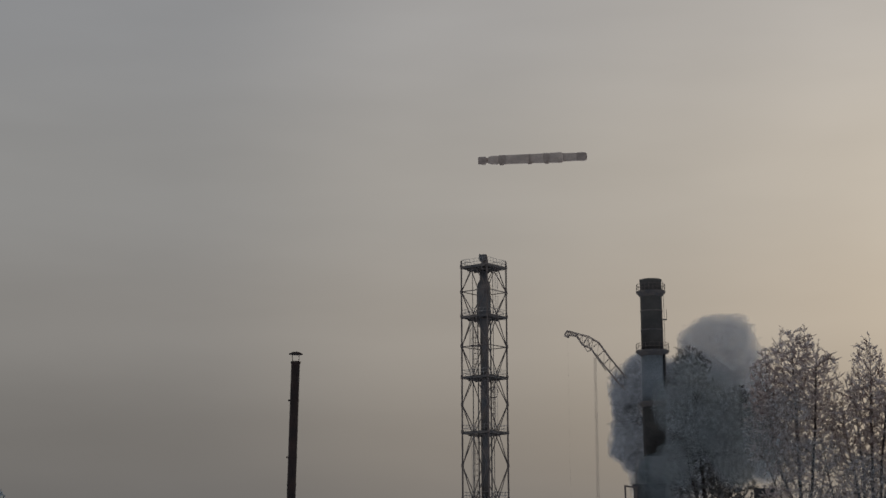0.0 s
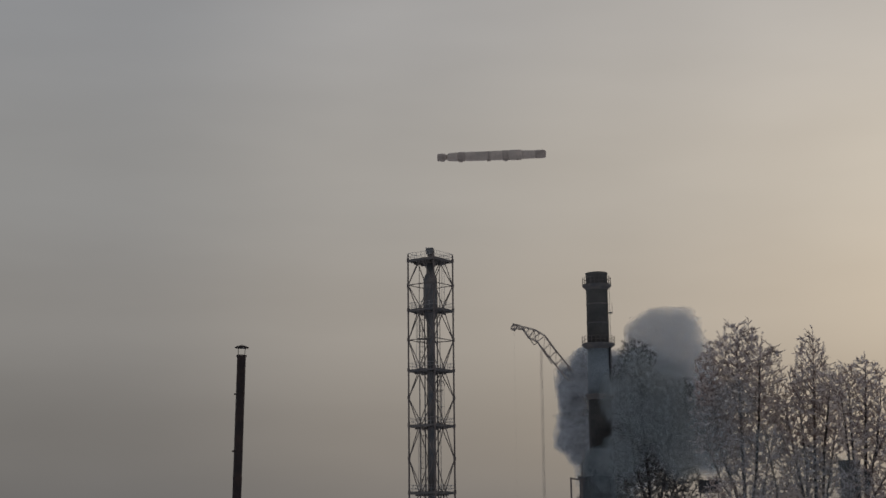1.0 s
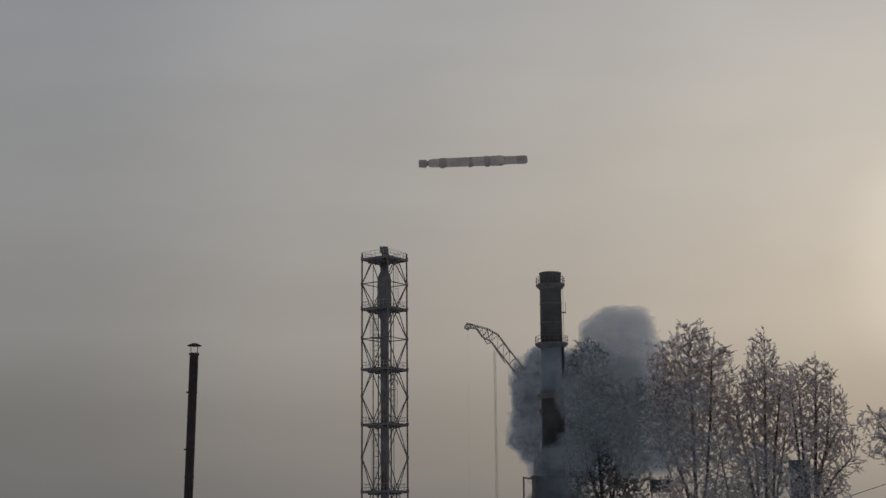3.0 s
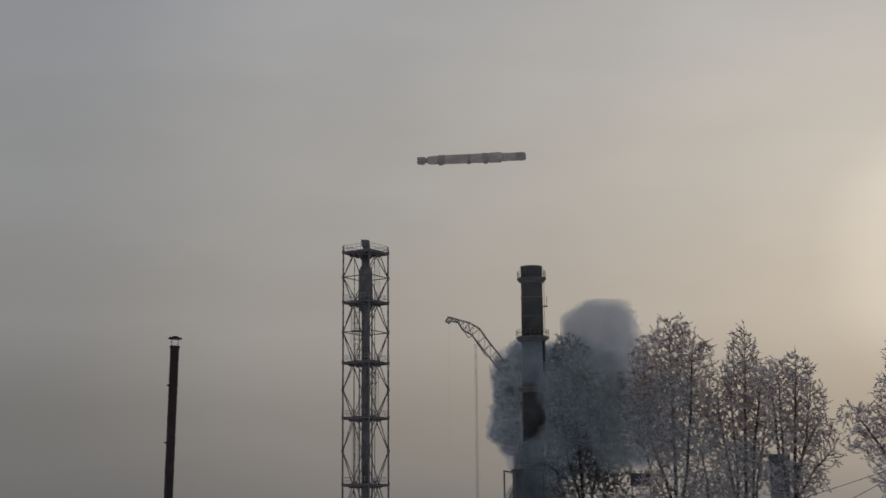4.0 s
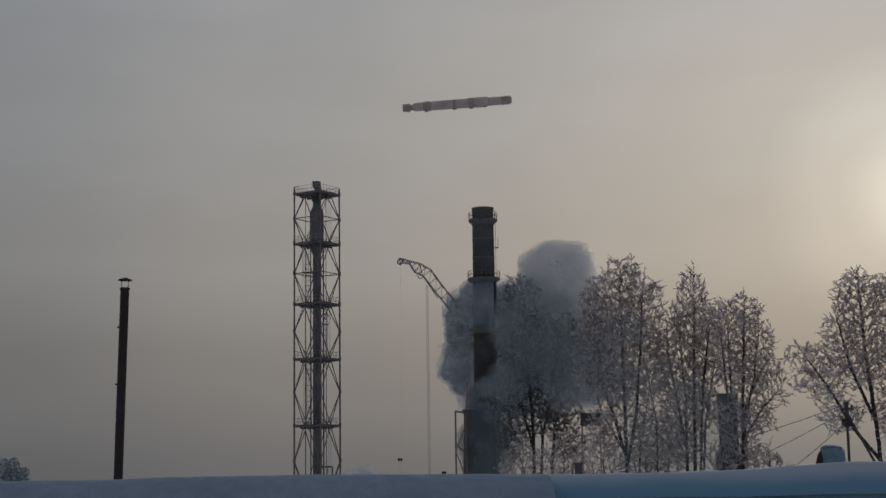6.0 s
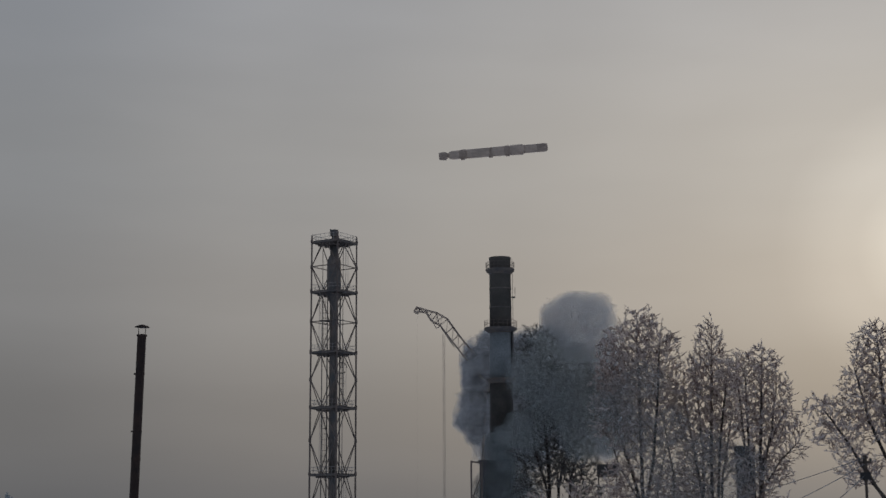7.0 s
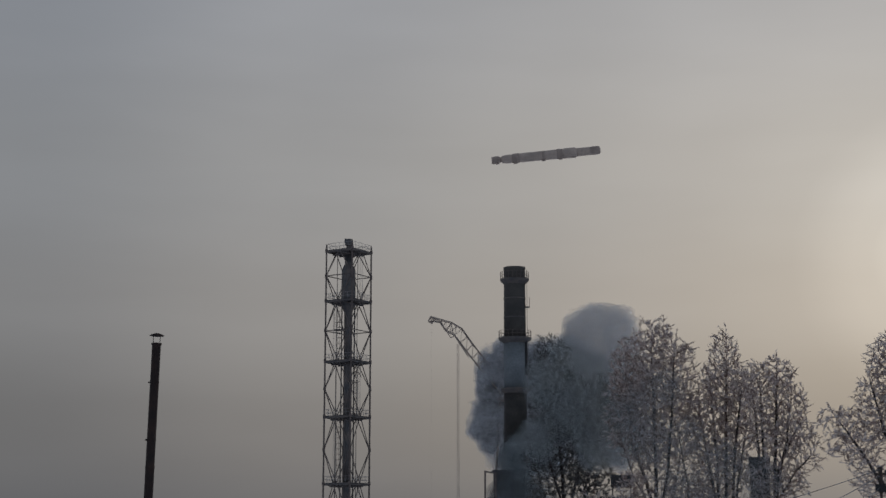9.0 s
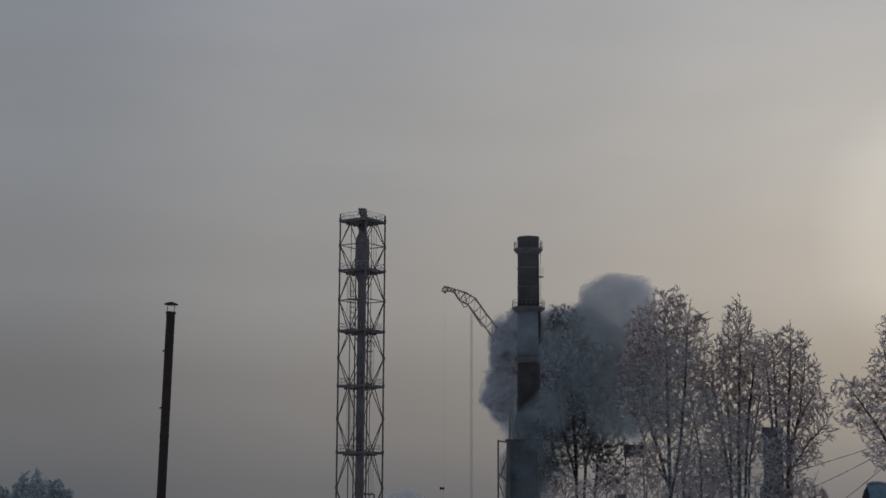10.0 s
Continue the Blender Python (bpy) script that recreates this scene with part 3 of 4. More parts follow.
def build_tree(name, az, dist, stems, crowns, seed, label, count=1500, step=0.27, kill=0.25, thick=0.13, sprig=(0.15, 0.38), frost=0.024, lift=0.42, shoots=2.0,
               mats=None, group="frosted trees", category="tree", twig_label="fine bare twigs thick with hoarfrost"):
    t = thing(name, facing(az, dist), label, category, group)
    rnd = random.Random(seed)
    pos, par = colonise(seed, stems, crowns, count, step, 3.2, kill, lift)
    n = len(pos)
    load = [0.0] * n
    kids = [0] * n
    for i in range(n - 1, -1, -1):
        if kids[i] == 0:
            load[i] = 1.0
        if par[i] >= 0:
            load[par[i]] += load[i]
            kids[par[i]] += 1
    most = max(load)
    rad = [max(0.011, thick * (v / most) ** 0.43) for v in load]
    stem, woods, twigs = [0] * n, [], Geo()
    for i in range(n):
        p = par[i]
        if p < 0:
            stem[i] = len(woods)
            woods.append(Geo())
            continue
        stem[i] = stem[p]
        wood = woods[stem[i]]
        big = rad[i] > 0.034
        (wood if big else twigs).tube(pos[p], pos[i], min(rad[p], rad[i] * 1.5), rad[i], 7 if rad[i] > 0.1 else (5 if big else 3))
        if big or pos[i].z < 1.0:
            continue
        d = (pos[i] - pos[p]).normalized()
        if kids[i] == 0 and rnd.random() < 0.6:
            # a long last shoot with side spurs
            tip = pos[i] + (d + Vector((0, 0, 0.5))).normalized() * rnd.uniform(0.25, 0.65)
            twigs.tube(pos[i], tip, frost * 0.8, frost * 0.4, 3)
            for j in range(6):
                a = pos[i].lerp(tip, rnd.uniform(0.1, 0.85))
                twigs.tube(a, a + (d * 0.8 + Vector((rnd.gauss(0, 0.5), rnd.gauss(0, 0.5), rnd.gauss(0.2, 0.3)))).normalized() * rnd.uniform(0.12, 0.26), frost * 0.9, frost * 0.3, 3)
        for _ in range(int(shoots + rnd.random()) + (2 if kids[i] == 0 else 0)):
            v = (d * rnd.uniform(0.7, 1.2) + Vector((rnd.gauss(0, 0.42), rnd.gauss(0, 0.42), rnd.gauss(0.32, 0.34)))).normalized()
            a = pos[p].lerp(pos[i], rnd.random())
            ln = rnd.uniform(*sprig)
            bend = a + v * ln * 0.55
            r = frost * rnd.uniform(0.7, 1.4)
            twigs.tube(a, bend, r * 0.6, r, 3)
            twigs.tube(bend, bend + (v + Vector((0, 0, 0.25))).normalized() * ln * 0.45, r, r * 0.35, 3)
    mats = mats or (BARK, TWIG)
    for k, wood in enumerate(woods):
        if wood.v:
            part("trunk" if k == 0 else "stem", wood, mats[0], t, "", True)
    part("crown", twigs, mats[1], t, twig_label)
    return t


def build_trees():
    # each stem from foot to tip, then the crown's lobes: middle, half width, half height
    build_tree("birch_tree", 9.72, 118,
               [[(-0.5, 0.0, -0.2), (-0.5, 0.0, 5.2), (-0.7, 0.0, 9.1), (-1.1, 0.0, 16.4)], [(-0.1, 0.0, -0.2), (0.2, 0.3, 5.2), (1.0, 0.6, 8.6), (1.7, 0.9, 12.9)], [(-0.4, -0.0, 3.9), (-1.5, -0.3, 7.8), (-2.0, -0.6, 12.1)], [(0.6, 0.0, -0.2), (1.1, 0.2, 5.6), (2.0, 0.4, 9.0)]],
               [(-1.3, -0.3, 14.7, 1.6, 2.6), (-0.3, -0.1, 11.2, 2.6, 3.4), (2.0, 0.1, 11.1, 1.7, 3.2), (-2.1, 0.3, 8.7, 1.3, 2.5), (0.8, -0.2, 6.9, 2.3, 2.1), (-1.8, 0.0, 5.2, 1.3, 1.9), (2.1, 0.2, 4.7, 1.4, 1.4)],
               14, "frosted bare birch tree half veiled by smoke", 5000, mats=(BARK, VEILED_TWIG))
    build_tree("birch_tree", 12.9, 110,
               [[(0.0, 0.0, -0.2), (-0.1, 0.0, 4.8), (-0.1, 0.0, 9.6), (-0.2, 0.0, 16.9)], [(-0.0, 0.0, 2.9), (-0.7, 0.3, 5.6), (-1.7, 0.6, 8.8), (-2.1, 0.9, 13.7)], [(0.0, -0.0, 2.9), (0.7, -0.3, 6.4), (1.1, -0.6, 10.4), (1.4, -0.9, 15.2)], [(-0.0, 0.0, 3.3), (-1.6, 0.2, 6.2), (-2.5, 0.4, 8.9)], [(2.0, -0.0, -0.2), (2.1, -0.2, 5.6), (1.5, -0.4, 9.5)], [(0.5, 0.0, -0.2), (1.0, 0.1, 4.8), (1.7, 0.2, 8.0)]],
               [(-0.0, -0.3, 15.0, 1.6, 2.4), (-1.5, -0.1, 13.7, 1.6, 2.4), (1.3, 0.1, 13.6, 1.6, 2.6), (-0.2, 0.3, 12.0, 2.7, 2.4), (-2.2, -0.2, 10.5, 1.3, 2.4), (1.7, 0.0, 9.5, 1.3, 2.7), (-0.3, 0.2, 8.8, 2.2, 2.4), (1.4, -0.3, 5.2, 1.4, 2.2), (-1.4, -0.1, 5.3, 1.4, 1.6), (2.5, 0.1, 11.9, 0.7, 2.4)],
               23, "tall bare birch with several upswept stems under hoarfrost", 7600)
    build_tree("birch_tree", 15.28, 110,
               [[(0.0, 0.0, -0.2), (0.2, 0.0, 7.9), (0.4, 0.0, 13.4), (0.5, 0.0, 16.9)], [(-0.5, 0.0, -0.2), (-0.4, 0.3, 7.1), (-0.7, 0.6, 12.3)], [(0.3, -0.0, -0.2), (0.8, -0.3, 7.8), (1.5, -0.6, 13.0)], [(-0.5, 0.0, 4.0), (-1.1, 0.2, 7.9), (-1.6, 0.4, 11.1)], [(0.5, -0.0, -0.2), (0.9, -0.2, 5.5), (1.7, -0.4, 9.8)]],
               [(0.4, -0.3, 14.4, 1.0, 1.8), (0.3, -0.1, 12.4, 1.8, 2.0), (-0.6, 0.1, 10.3, 1.5, 2.4), (1.1, 0.3, 10.2, 1.4, 2.7), (-1.3, -0.2, 7.9, 1.1, 2.4), (0.2, 0.0, 7.1, 1.8, 2.4), (-0.9, 0.2, 4.4, 1.6, 1.8), (1.6, -0.3, 12.2, 0.9, 1.6), (-1.8, -0.1, 9.9, 0.8, 2.2)],
               37, "slender bare birch with a dense frosted crown and a bare tip", 6400)
    build_tree("birch_tree", 17.05, 107,
               [[(-0.1, 0.0, -0.2), (0.1, 0.0, 6.8), (0.3, 0.0, 9.9), (0.5, 0.0, 13.8)], [(0.0, 0.0, 4.9), (0.9, 0.3, 8.3), (1.4, 0.6, 11.8)], [(-0.0, -0.0, 4.2), (1.4, -0.3, 6.4), (2.7, -0.6, 7.7)], [(-0.5, 0.0, -0.2), (-0.6, 0.2, 6.9), (-0.7, 0.4, 12.6)], [(0.1, -0.0, 6.1), (1.3, -0.2, 8.7), (2.2, -0.4, 10.2)], [(-0.3, 0.0, 3.8), (-0.9, 0.1, 7.6), (-1.2, 0.2, 11.9)]],
               [(0.4, -0.3, 12.4, 1.3, 1.7), (-0.6, -0.1, 11.5, 1.1, 2.1), (1.3, 0.1, 10.8, 1.1, 1.8), (0.2, 0.3, 9.1, 1.8, 1.9), (1.7, -0.2, 8.3, 1.2, 1.7), (2.5, 0.0, 7.3, 0.6, 0.8), (1.0, 0.2, 5.9, 1.3, 1.3), (-0.3, -0.3, 5.3, 1.4, 1.9), (0.3, -0.1, 3.6, 1.0, 0.9), (-1.0, 0.1, 12.3, 0.8, 1.6)],
               41, "wide bare birch with drooping frosted outer twigs", 5200, lift=0.2)
    build_tree("birch_tree", 22.35, 100,
               [[(-0.7, 0.0, -0.2), (-1.1, 0.0, 5.2), (-1.5, 0.0, 9.4), (-1.7, 0.0, 14.5)], [(-0.6, 0.0, -0.2), (-0.0, 0.3, 6.2), (0.6, 0.6, 14.0)], [(-0.7, -0.0, 2.4), (-2.3, -0.3, 4.5), (-3.9, -0.6, 7.4), (-5.5, -0.9, 9.8)], [(-0.4, 0.0, 2.4), (0.8, 0.2, 6.2), (2.2, 0.4, 11.1)], [(-1.0, -0.0, 4.9), (-2.4, -0.2, 8.4), (-3.2, -0.4, 12.0)]],
               [(-1.8, -0.3, 12.5, 1.5, 2.1), (0.0, -0.1, 12.4, 1.6, 2.0), (-2.8, 0.1, 10.2, 1.2, 1.9), (-1.4, 0.3, 9.1, 2.1, 2.1), (1.4, -0.2, 10.4, 1.8, 2.8), (-4.5, 0.0, 8.9, 1.2, 1.2), (-5.7, 0.2, 9.4, 0.9, 0.8), (-3.9, -0.3, 7.4, 1.3, 1.3), (-3.1, -0.1, 5.4, 1.3, 1.2), (0.5, 0.1, 5.5, 1.8, 1.8), (-5.2, 0.3, 7.8, 1.1, 0.8)],
               53, "broad frosted tree beside the wooden pole", 6800, lift=0.25)
    shrubs = ((9.0, 116, 4.6, 61), (10.5, 112, 5.4, 62), (11.95, 110, 5.0, 63), (13.5, 112, 4.8, 64), (14.3, 113, 4.6, 65), (16.3, 106, 4.6, 66), (17.9, 106, 4.0, 67))
    for az, dist, h, s in shrubs:
        k = h / 5
        build_tree("shrub", az, dist, [[(0, 0, -0.2), (0.1 * k, 0, 2 * k), (0.2 * k, 0, 4.4 * k)], [(-0.1, 0.1, -0.2), (-0.8 * k, 0.2, 3.2 * k)], [(0.1, -0.1, -0.2), (0.9 * k, -0.2, 3.0 * k)]],
                   [(0.1, 0, 3.7 * k, 0.9 * k, 1.3 * k), (-0.8 * k, 0, 2.8 * k, 0.9 * k, 1.3 * k), (0.9 * k, 0, 2.7 * k, 0.9 * k, 1.3 * k), (0, 0, 1.6 * k, 1.2 * k, 1.1 * k)], s, "bare frosted shrub under the birches", 380, thick=0.06,
                   group="frosted shrubs", category="shrub", shoots=1.4)
    for az, dist, h, w, s in ((-9.98, 190, 6.5, 0.8, 71), (-10.45, 192, 6.1, 0.8, 72), (-9.4, 194, 5.4, 1.7, 73), (-11.5, 193, 5.0, 1.8, 75), (-16.2, 170, 9.3, 2.6, 76), (-17.2, 172, 8.6, 2.6, 77)):
        build_tree("far_shrub", az, dist, [[(0, 0, -0.2), (0, 0, h * 0.9)], [(0, 0.2, -0.2), (-w * 0.7, 0.2, h * 0.7)], [(0, -0.2, -0.2), (w * 0.7, -0.2, h * 0.7)]],
                   [(0, 0, h * 0.74, w * 0.6, h * 0.27), (-w * 0.6, 0, h * 0.5, w * 0.7, h * 0.32), (w * 0.6, 0, h * 0.5, w * 0.7, h * 0.32), (0, 0, h * 0.3, w * 1.2, h * 0.3)], s, "far rime-covered bush with the haze painted into its pale colour", 2000, kill=0.26,
                   thick=0.09, frost=0.075, sprig=(0.25, 0.5), group="far bushes", category="shrub", mats=(FAR_TWIG, FAR_TWIG))


build_trees()

# ---- low shed with snow on its roof ----


def crest(x):
    """Height of the snow crest along the roof."""
    pts = [(-6, 1.735), (-1.5, 1.745), (0.2, 1.763), (1.8, 1.744), (2.3, 1.745), (2.8, 1.757), (3.15, 1.777), (3.45, 1.795), (3.9, 1.782), (5, 1.79), (9, 1.77)]
    for (a, za), (b, zb) in zip(pts, pts[1:]):
        if x <= b:
            s = (x - a) / (b - a)
            s = s * s * (3 - 2 * s)
            return za + (zb - za) * s
    return pts[-1][1]


def build_shed():
    s = thing("shed", pose(0, 0, 0), "low teal sheet-metal shed under a thick rounded layer of snow", "shed")
    x0, x1 = -5.0, 8.0
    prof = 18

    def snow_sheet(name, xa, xb, nx, foot, front, mat, label):
        """Snow from the crest down to the foot height at the front eave, over the stretch xa to xb."""
        g = Geo()
        vs, fs = [], []
        for i in range(nx + 1):
            x = xa + (xb - xa) * i / nx
            c = crest(x)
            for j in range(prof):
                a = j / (prof - 1)
                if a < 0.5:
                    b = a / 0.5 * math.pi / 2
                    y = 9.10 - (9.10 - front) * math.cos(b)
                    z = c - (c - foot) * (1 - math.sin(b))
                else:
                    b = (a - 0.5) / 0.5
                    y = 9.10 + 3.4 * b
                    z = c - 0.10 * b ** 1.5
                k = 0.007 * noise.noise((x * 1.6, y * 2.0, z * 2.0)) + 0.003 * noise.noise((x * 7, y * 7, z * 7))
                vs.append((x, y - k, z + k))
        for i in range(nx):
            for j in range(prof - 1):
                a = i * prof + j
                fs.append((a, a + prof, a + prof + 1, a + 1))
        g.add(vs, fs)
        part(name, g, mat, s, label, True)

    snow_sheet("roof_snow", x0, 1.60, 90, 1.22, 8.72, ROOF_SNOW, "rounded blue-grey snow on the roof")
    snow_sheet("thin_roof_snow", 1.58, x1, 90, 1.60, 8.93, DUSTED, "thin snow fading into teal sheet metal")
    g = Geo()
    g.box(x0 + 0.05, 8.99, 1.52, x1 - 0.05, 12.4, 1.665)
    part("roof", g, TEAL, s, "teal sheet roof edge")
    g = Geo()
    g.box(x0 + 0.1, 9.06, -0.2, x1 - 0.1, 12.3, 1.52)
    part("wall", g, TEAL, s)
    for i in range(26):
        g = Geo()
        x = x0 + 0.3 + i * 0.5
        g.box(x, 9.035, -0.2, x + 0.06, 9.058, 1.52)
        part("seam", g, TEAL, s)
    g = Geo()
    g.box(1.66, 8.965, 1.575, x1 - 0.05, 8.988, 1.60)
    part("drip_edge", g, TEAL, s, "pale lower drip edge")
    v = thing("roof_vent", facing(20.1, 10.15, 0.012), "small teal roof vent with a snow cap", "vent")
    g = Geo()
    outline = [(-0.100, 1.66), (0.098, 1.66), (0.092, 1.80), (0.086, 1.845), (0.07, 1.862), (0.02, 1.872), (-0.03, 1.873), (-0.058, 1.862), (-0.075, 1.835), (-0.09, 1.78)]
    n = len(outline)
    g.add([(x, -0.08, z) for x, z in outline] + [(x, 0.12, z) for x, z in outline],
          [tuple(range(n)), tuple(range(2 * n - 1, n - 1, -1))] + [(i, n + i, n + (i + 1) % n, (i + 1) % n) for i in range(n)])
    part("vent_body", g, PALE_TEAL, v)
    g = Geo()
    cap = outline[3:8]
    prof = [(x * 1.06, z + 0.004) for x, z in cap] + [(x * 0.95, z + 0.017) for x, z in reversed(cap)]
    n = len(prof)
    g.add([(x, -0.09, z) for x, z in prof] + [(x, 0.13, z) for x, z in prof],
          [tuple(range(n)), tuple(range(2 * n - 1, n - 1, -1))] + [(i, n + i, n + (i + 1) % n, (i + 1) % n) for i in range(n)])
    # thin dark sheet that paints shade on the left of the vent
    side = Geo()
    side.add([(-0.102, -0.083, 1.66), (-0.055, -0.083, 1.66), (-0.045, -0.083, 1.80), (-0.056, -0.083, 1.858), (-0.077, -0.083, 1.833), (-0.092, -0.083, 1.78),
              (-0.102, -0.081, 1.66), (-0.055, -0.081, 1.66), (-0.045, -0.081, 1.80), (-0.056, -0.081, 1.858), (-0.077, -0.081, 1.833), (-0.092, -0.081, 1.78)],
             [(0, 1, 2, 3, 4, 5), (11, 10, 9, 8, 7, 6)] + [(i, 6 + i, 6 + (i + 1) % 6, (i + 1) % 6) for i in range(6)])
    part("vent_shade", side, NEAR_BLACK, v, "dark sheet for the shaded left side of the vent")
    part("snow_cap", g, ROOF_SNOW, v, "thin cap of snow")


build_shed()

# ---- wooden pole, wires ----


def build_utility():
    d = 90
    u = thing("utility_pole", facing(20.74, d), "dark wooden utility pole with a leaning brace and insulators", "utility pole")
    g = Geo()
    g.spin([(-0.3, 0.085), (4.4, 0.075), (4.5, 0.12), (5.9, 0.11)], 10)
    part("post", g, WOOD, u)
    g = Geo()
    g.tube((0.08, 0, 5.1), (2.75, 0.3, -0.2), 0.065, 0.075, 8)
    part("brace", g, WOOD, u)
    g = Geo()
    g.box(-0.3, -0.22, 4.55, 0.25, 0.2, 4.95)
    part("switch_box", g, NEAR_BLACK, u)
    for z in (5.45,):
        g = Geo()
        g.box(-0.35, -0.07, z, 0.35, 0.07, z + 0.12)
        part("cross_arm", g, WOOD, u)
        for x in (-0.3, 0.3):
            g = Geo()
            g.spin([(z + 0.1, 0.03), (z + 0.16, 0.07), (z + 0.24, 0.07), (z + 0.3, 0.03)], 8)
            for k in range(len(g.v)):
                g.v[k] = (g.v[k][0] + x, g.v[k][1], g.v[k][2])
            part("insulator", g, CONCRETE, u)
    for z, az1, d1, el1, sag in ((5.75, 12.2, 104, 0.35, 0.35), (5.4, 15.6, 100, 0.1, 0.3), (4.8, 17.6, 84, -0.4, 0.2)):
        a, b = at(20.72, d - 0.2, z), at(az1, d1, rise(el1, d1))
        g = Geo()
        g.path([a.lerp(b, i / 14) - Vector((0, 0, 4 * sag * (i / 14) * (1 - i / 14))) for i in range(15)], 0.022, 4)
        tagged(new("overhead_wire", g.mesh("overhead_wire", WIRE)), "thin frosted overhead wire slung from the wooden pole", "wire", "overhead wires")


build_utility()

# ---- far small things ----


def build_small():
    d = 109
    b = thing("brick_stack", facing(16.56, d), "dark square brick stack among the birches", "chimney stack")
    g = Geo()
    g.box(-0.65, -0.6, -0.3, 0.65, 0.6, rise(3.0, d))
    part("shaft", g, BRICK, b)
    g = Geo()
    g.box(-0.72, -0.67, rise(2.8, d), 0.72, 0.67, rise(3.06, d))
    part("collar", g, BRICK, b)
    g = Geo()
    g.path([(1.15, 0, -0.3), (1.15, 0, rise(2.6, d))], 0.09, 6)
    part("side_pipe", g, STEEL, b)
    g = Geo()
    g.box(-0.95, -0.8, -0.3, 0.95, 0.8, rise(0.95, d))
    part("foot", g, BRICK, b)
    d = 122
    t = thing("water_tank", facing(11.6, d), "dark boxy tank on thin posts", "tank")
    g = Geo()
    g.box(-0.82, -0.7, rise(2.02, d), 0.82, 0.7, rise(2.46, d))
    part("tank_body", g, CONCRETE, t)
    for x in (-0.7, 0.7):
        for y in (-0.6, 0.6):
            g = Geo()
            g.tube((x, y, -0.3), (x, y, rise(2.03, d)), 0.05, 0.05, 5)
            part("post", g, STEEL, t)
    d = 70
    s = thing("stove_stack", facing(11.1, d), "short brown brick stove stack", "chimney stack")
    g = Geo()
    g.box(-0.17, -0.17, -0.3, 0.17, 0.17, rise(0.66, d))
    part("shaft", g, BRICK, s)
    g = Geo()
    g.box(-0.2, -0.2, rise(0.60, d), 0.2, 0.2, rise(0.67, d))
    part("collar", g, BRICK, s)
    d = 180
    for az, el, w in ((4.56, 0.86, 0.24), (6.17, 0.36, 0.22)):
        l = thing("street_lamp", facing(az, d), "small dark street lamp on a thin mast in the haze", "street lamp", "far street lamps")
        z = rise(el, d)
        g = Geo()
        g.tube((0, 0, -0.3), (0, 0, z + 0.05), 0.014, 0.012, 5)
        part("mast", g, RAIL, l)
        for sx in (-1, 1):
            g = Geo()
            g.spin([(-0.26, 0.04), (-0.16, 0.11), (0.0, 0.15), (0.09, 0.09)], 10)
            for k in range(len(g.v)):
                g.v[k] = (g.v[k][0] + sx * w * 0.6, g.v[k][1], g.v[k][2] + z + 0.1)
            part("lamp_head", g, NEAR_BLACK, l)


build_small()

# ---- flying cylinder ----


def build_craft():
    c = thing("flying_cylinder", facing(3.4, 300, 78), "long dark grey ribbed metal cylinder hovering in the sky", "flying craft")
    k = 21.75 / 590

    def sec(name, rows, mat, label=""):
        g = Geo()
        g.spin([((x - 295) * k, r * k) for x, r in rows], 24, "x")
        part(name, g, mat, c, label, True)

    sec("tail_cap", [(0, 17), (3, 20), (20, 21), (38, 21), (44, 16), (54, 12)], CRAFT_DARK, "dark stubby tail cap")
    sec("tail_section", [(52, 12), (58, 20), (75, 23), (105, 24), (112, 21)], CRAFT)
    sec("collar", [(110, 22), (114, 25), (132, 26.5), (148, 26), (152, 23)], CRAFT_DARK, "dark raised collar")
    sec("mid_body", [(150, 23), (156, 25), (270, 25), (274, 24)], CRAFT)
    sec("seam_ring", [(274, 25.6), (284, 25.6)], CRAFT_DARK)
    sec("mid_body", [(284, 25), (352, 26), (356, 25)], CRAFT)
    sec("collar", [(354, 26), (360, 27.5), (380, 27.5), (386, 26)], CRAFT_DARK, "dark raised collar")
    sec("fore_body", [(384, 26), (400, 28), (452, 28), (462, 23)], CRAFT)
    sec("fore_neck", [(460, 23), (530, 22), (534, 22)], CRAFT)
    sec("nose", [(532, 22), (545, 23), (575, 23), (586, 20), (590, 14)], CRAFT_DARK, "dark blunt nose")
    for x, a, r in ((128, 250, 28), (372, 255, 28), (30, 250, 20), (280, 262, 25), (445, 250, 26)):
        g = Geo()
        y, z = math.cos(radians(a)) * r * k, math.sin(radians(a)) * r * k
        g.box((x - 305) * k, y - 0.2, z - 0.22, (x - 285) * k, y + 0.2, z + 0.15)
        part("fitting", g, CRAFT_DARK, c)
    return c


craft = build_craft()

# ---- smoke ----

CORNERS = np.array([(0, 0, 0), (1, 0, 0), (0, 1, 0), (1, 1, 0), (0, 0, 1), (1, 0, 1), (0, 1, 1), (1, 1, 1)])
WEDGES = ((0, 1, 3, 7), (0, 3, 2, 7), (0, 2, 6, 7), (0, 6, 4, 7), (0, 4, 5, 7), (0, 5, 1, 7))


def lumps(p, size, seed):
    """Smooth noise from -1 to 1 at points p, lumps of the given size."""
    lat = np.random.default_rng(seed).uniform(-1, 1, (16, 16, 16))
    q = p / size + 100.0
    i = np.floor(q).astype(int)
    f = q - i
    f = f * f * f * (f * (f * 6 - 15) + 10)
    out = 0.0
    for c in CORNERS:
        w = np.prod(np.where(c, f, 1 - f), axis=-1)
        j = (i + c) % 16
        out = out + w * lat[j[..., 0], j[..., 1], j[..., 2]]
    return out


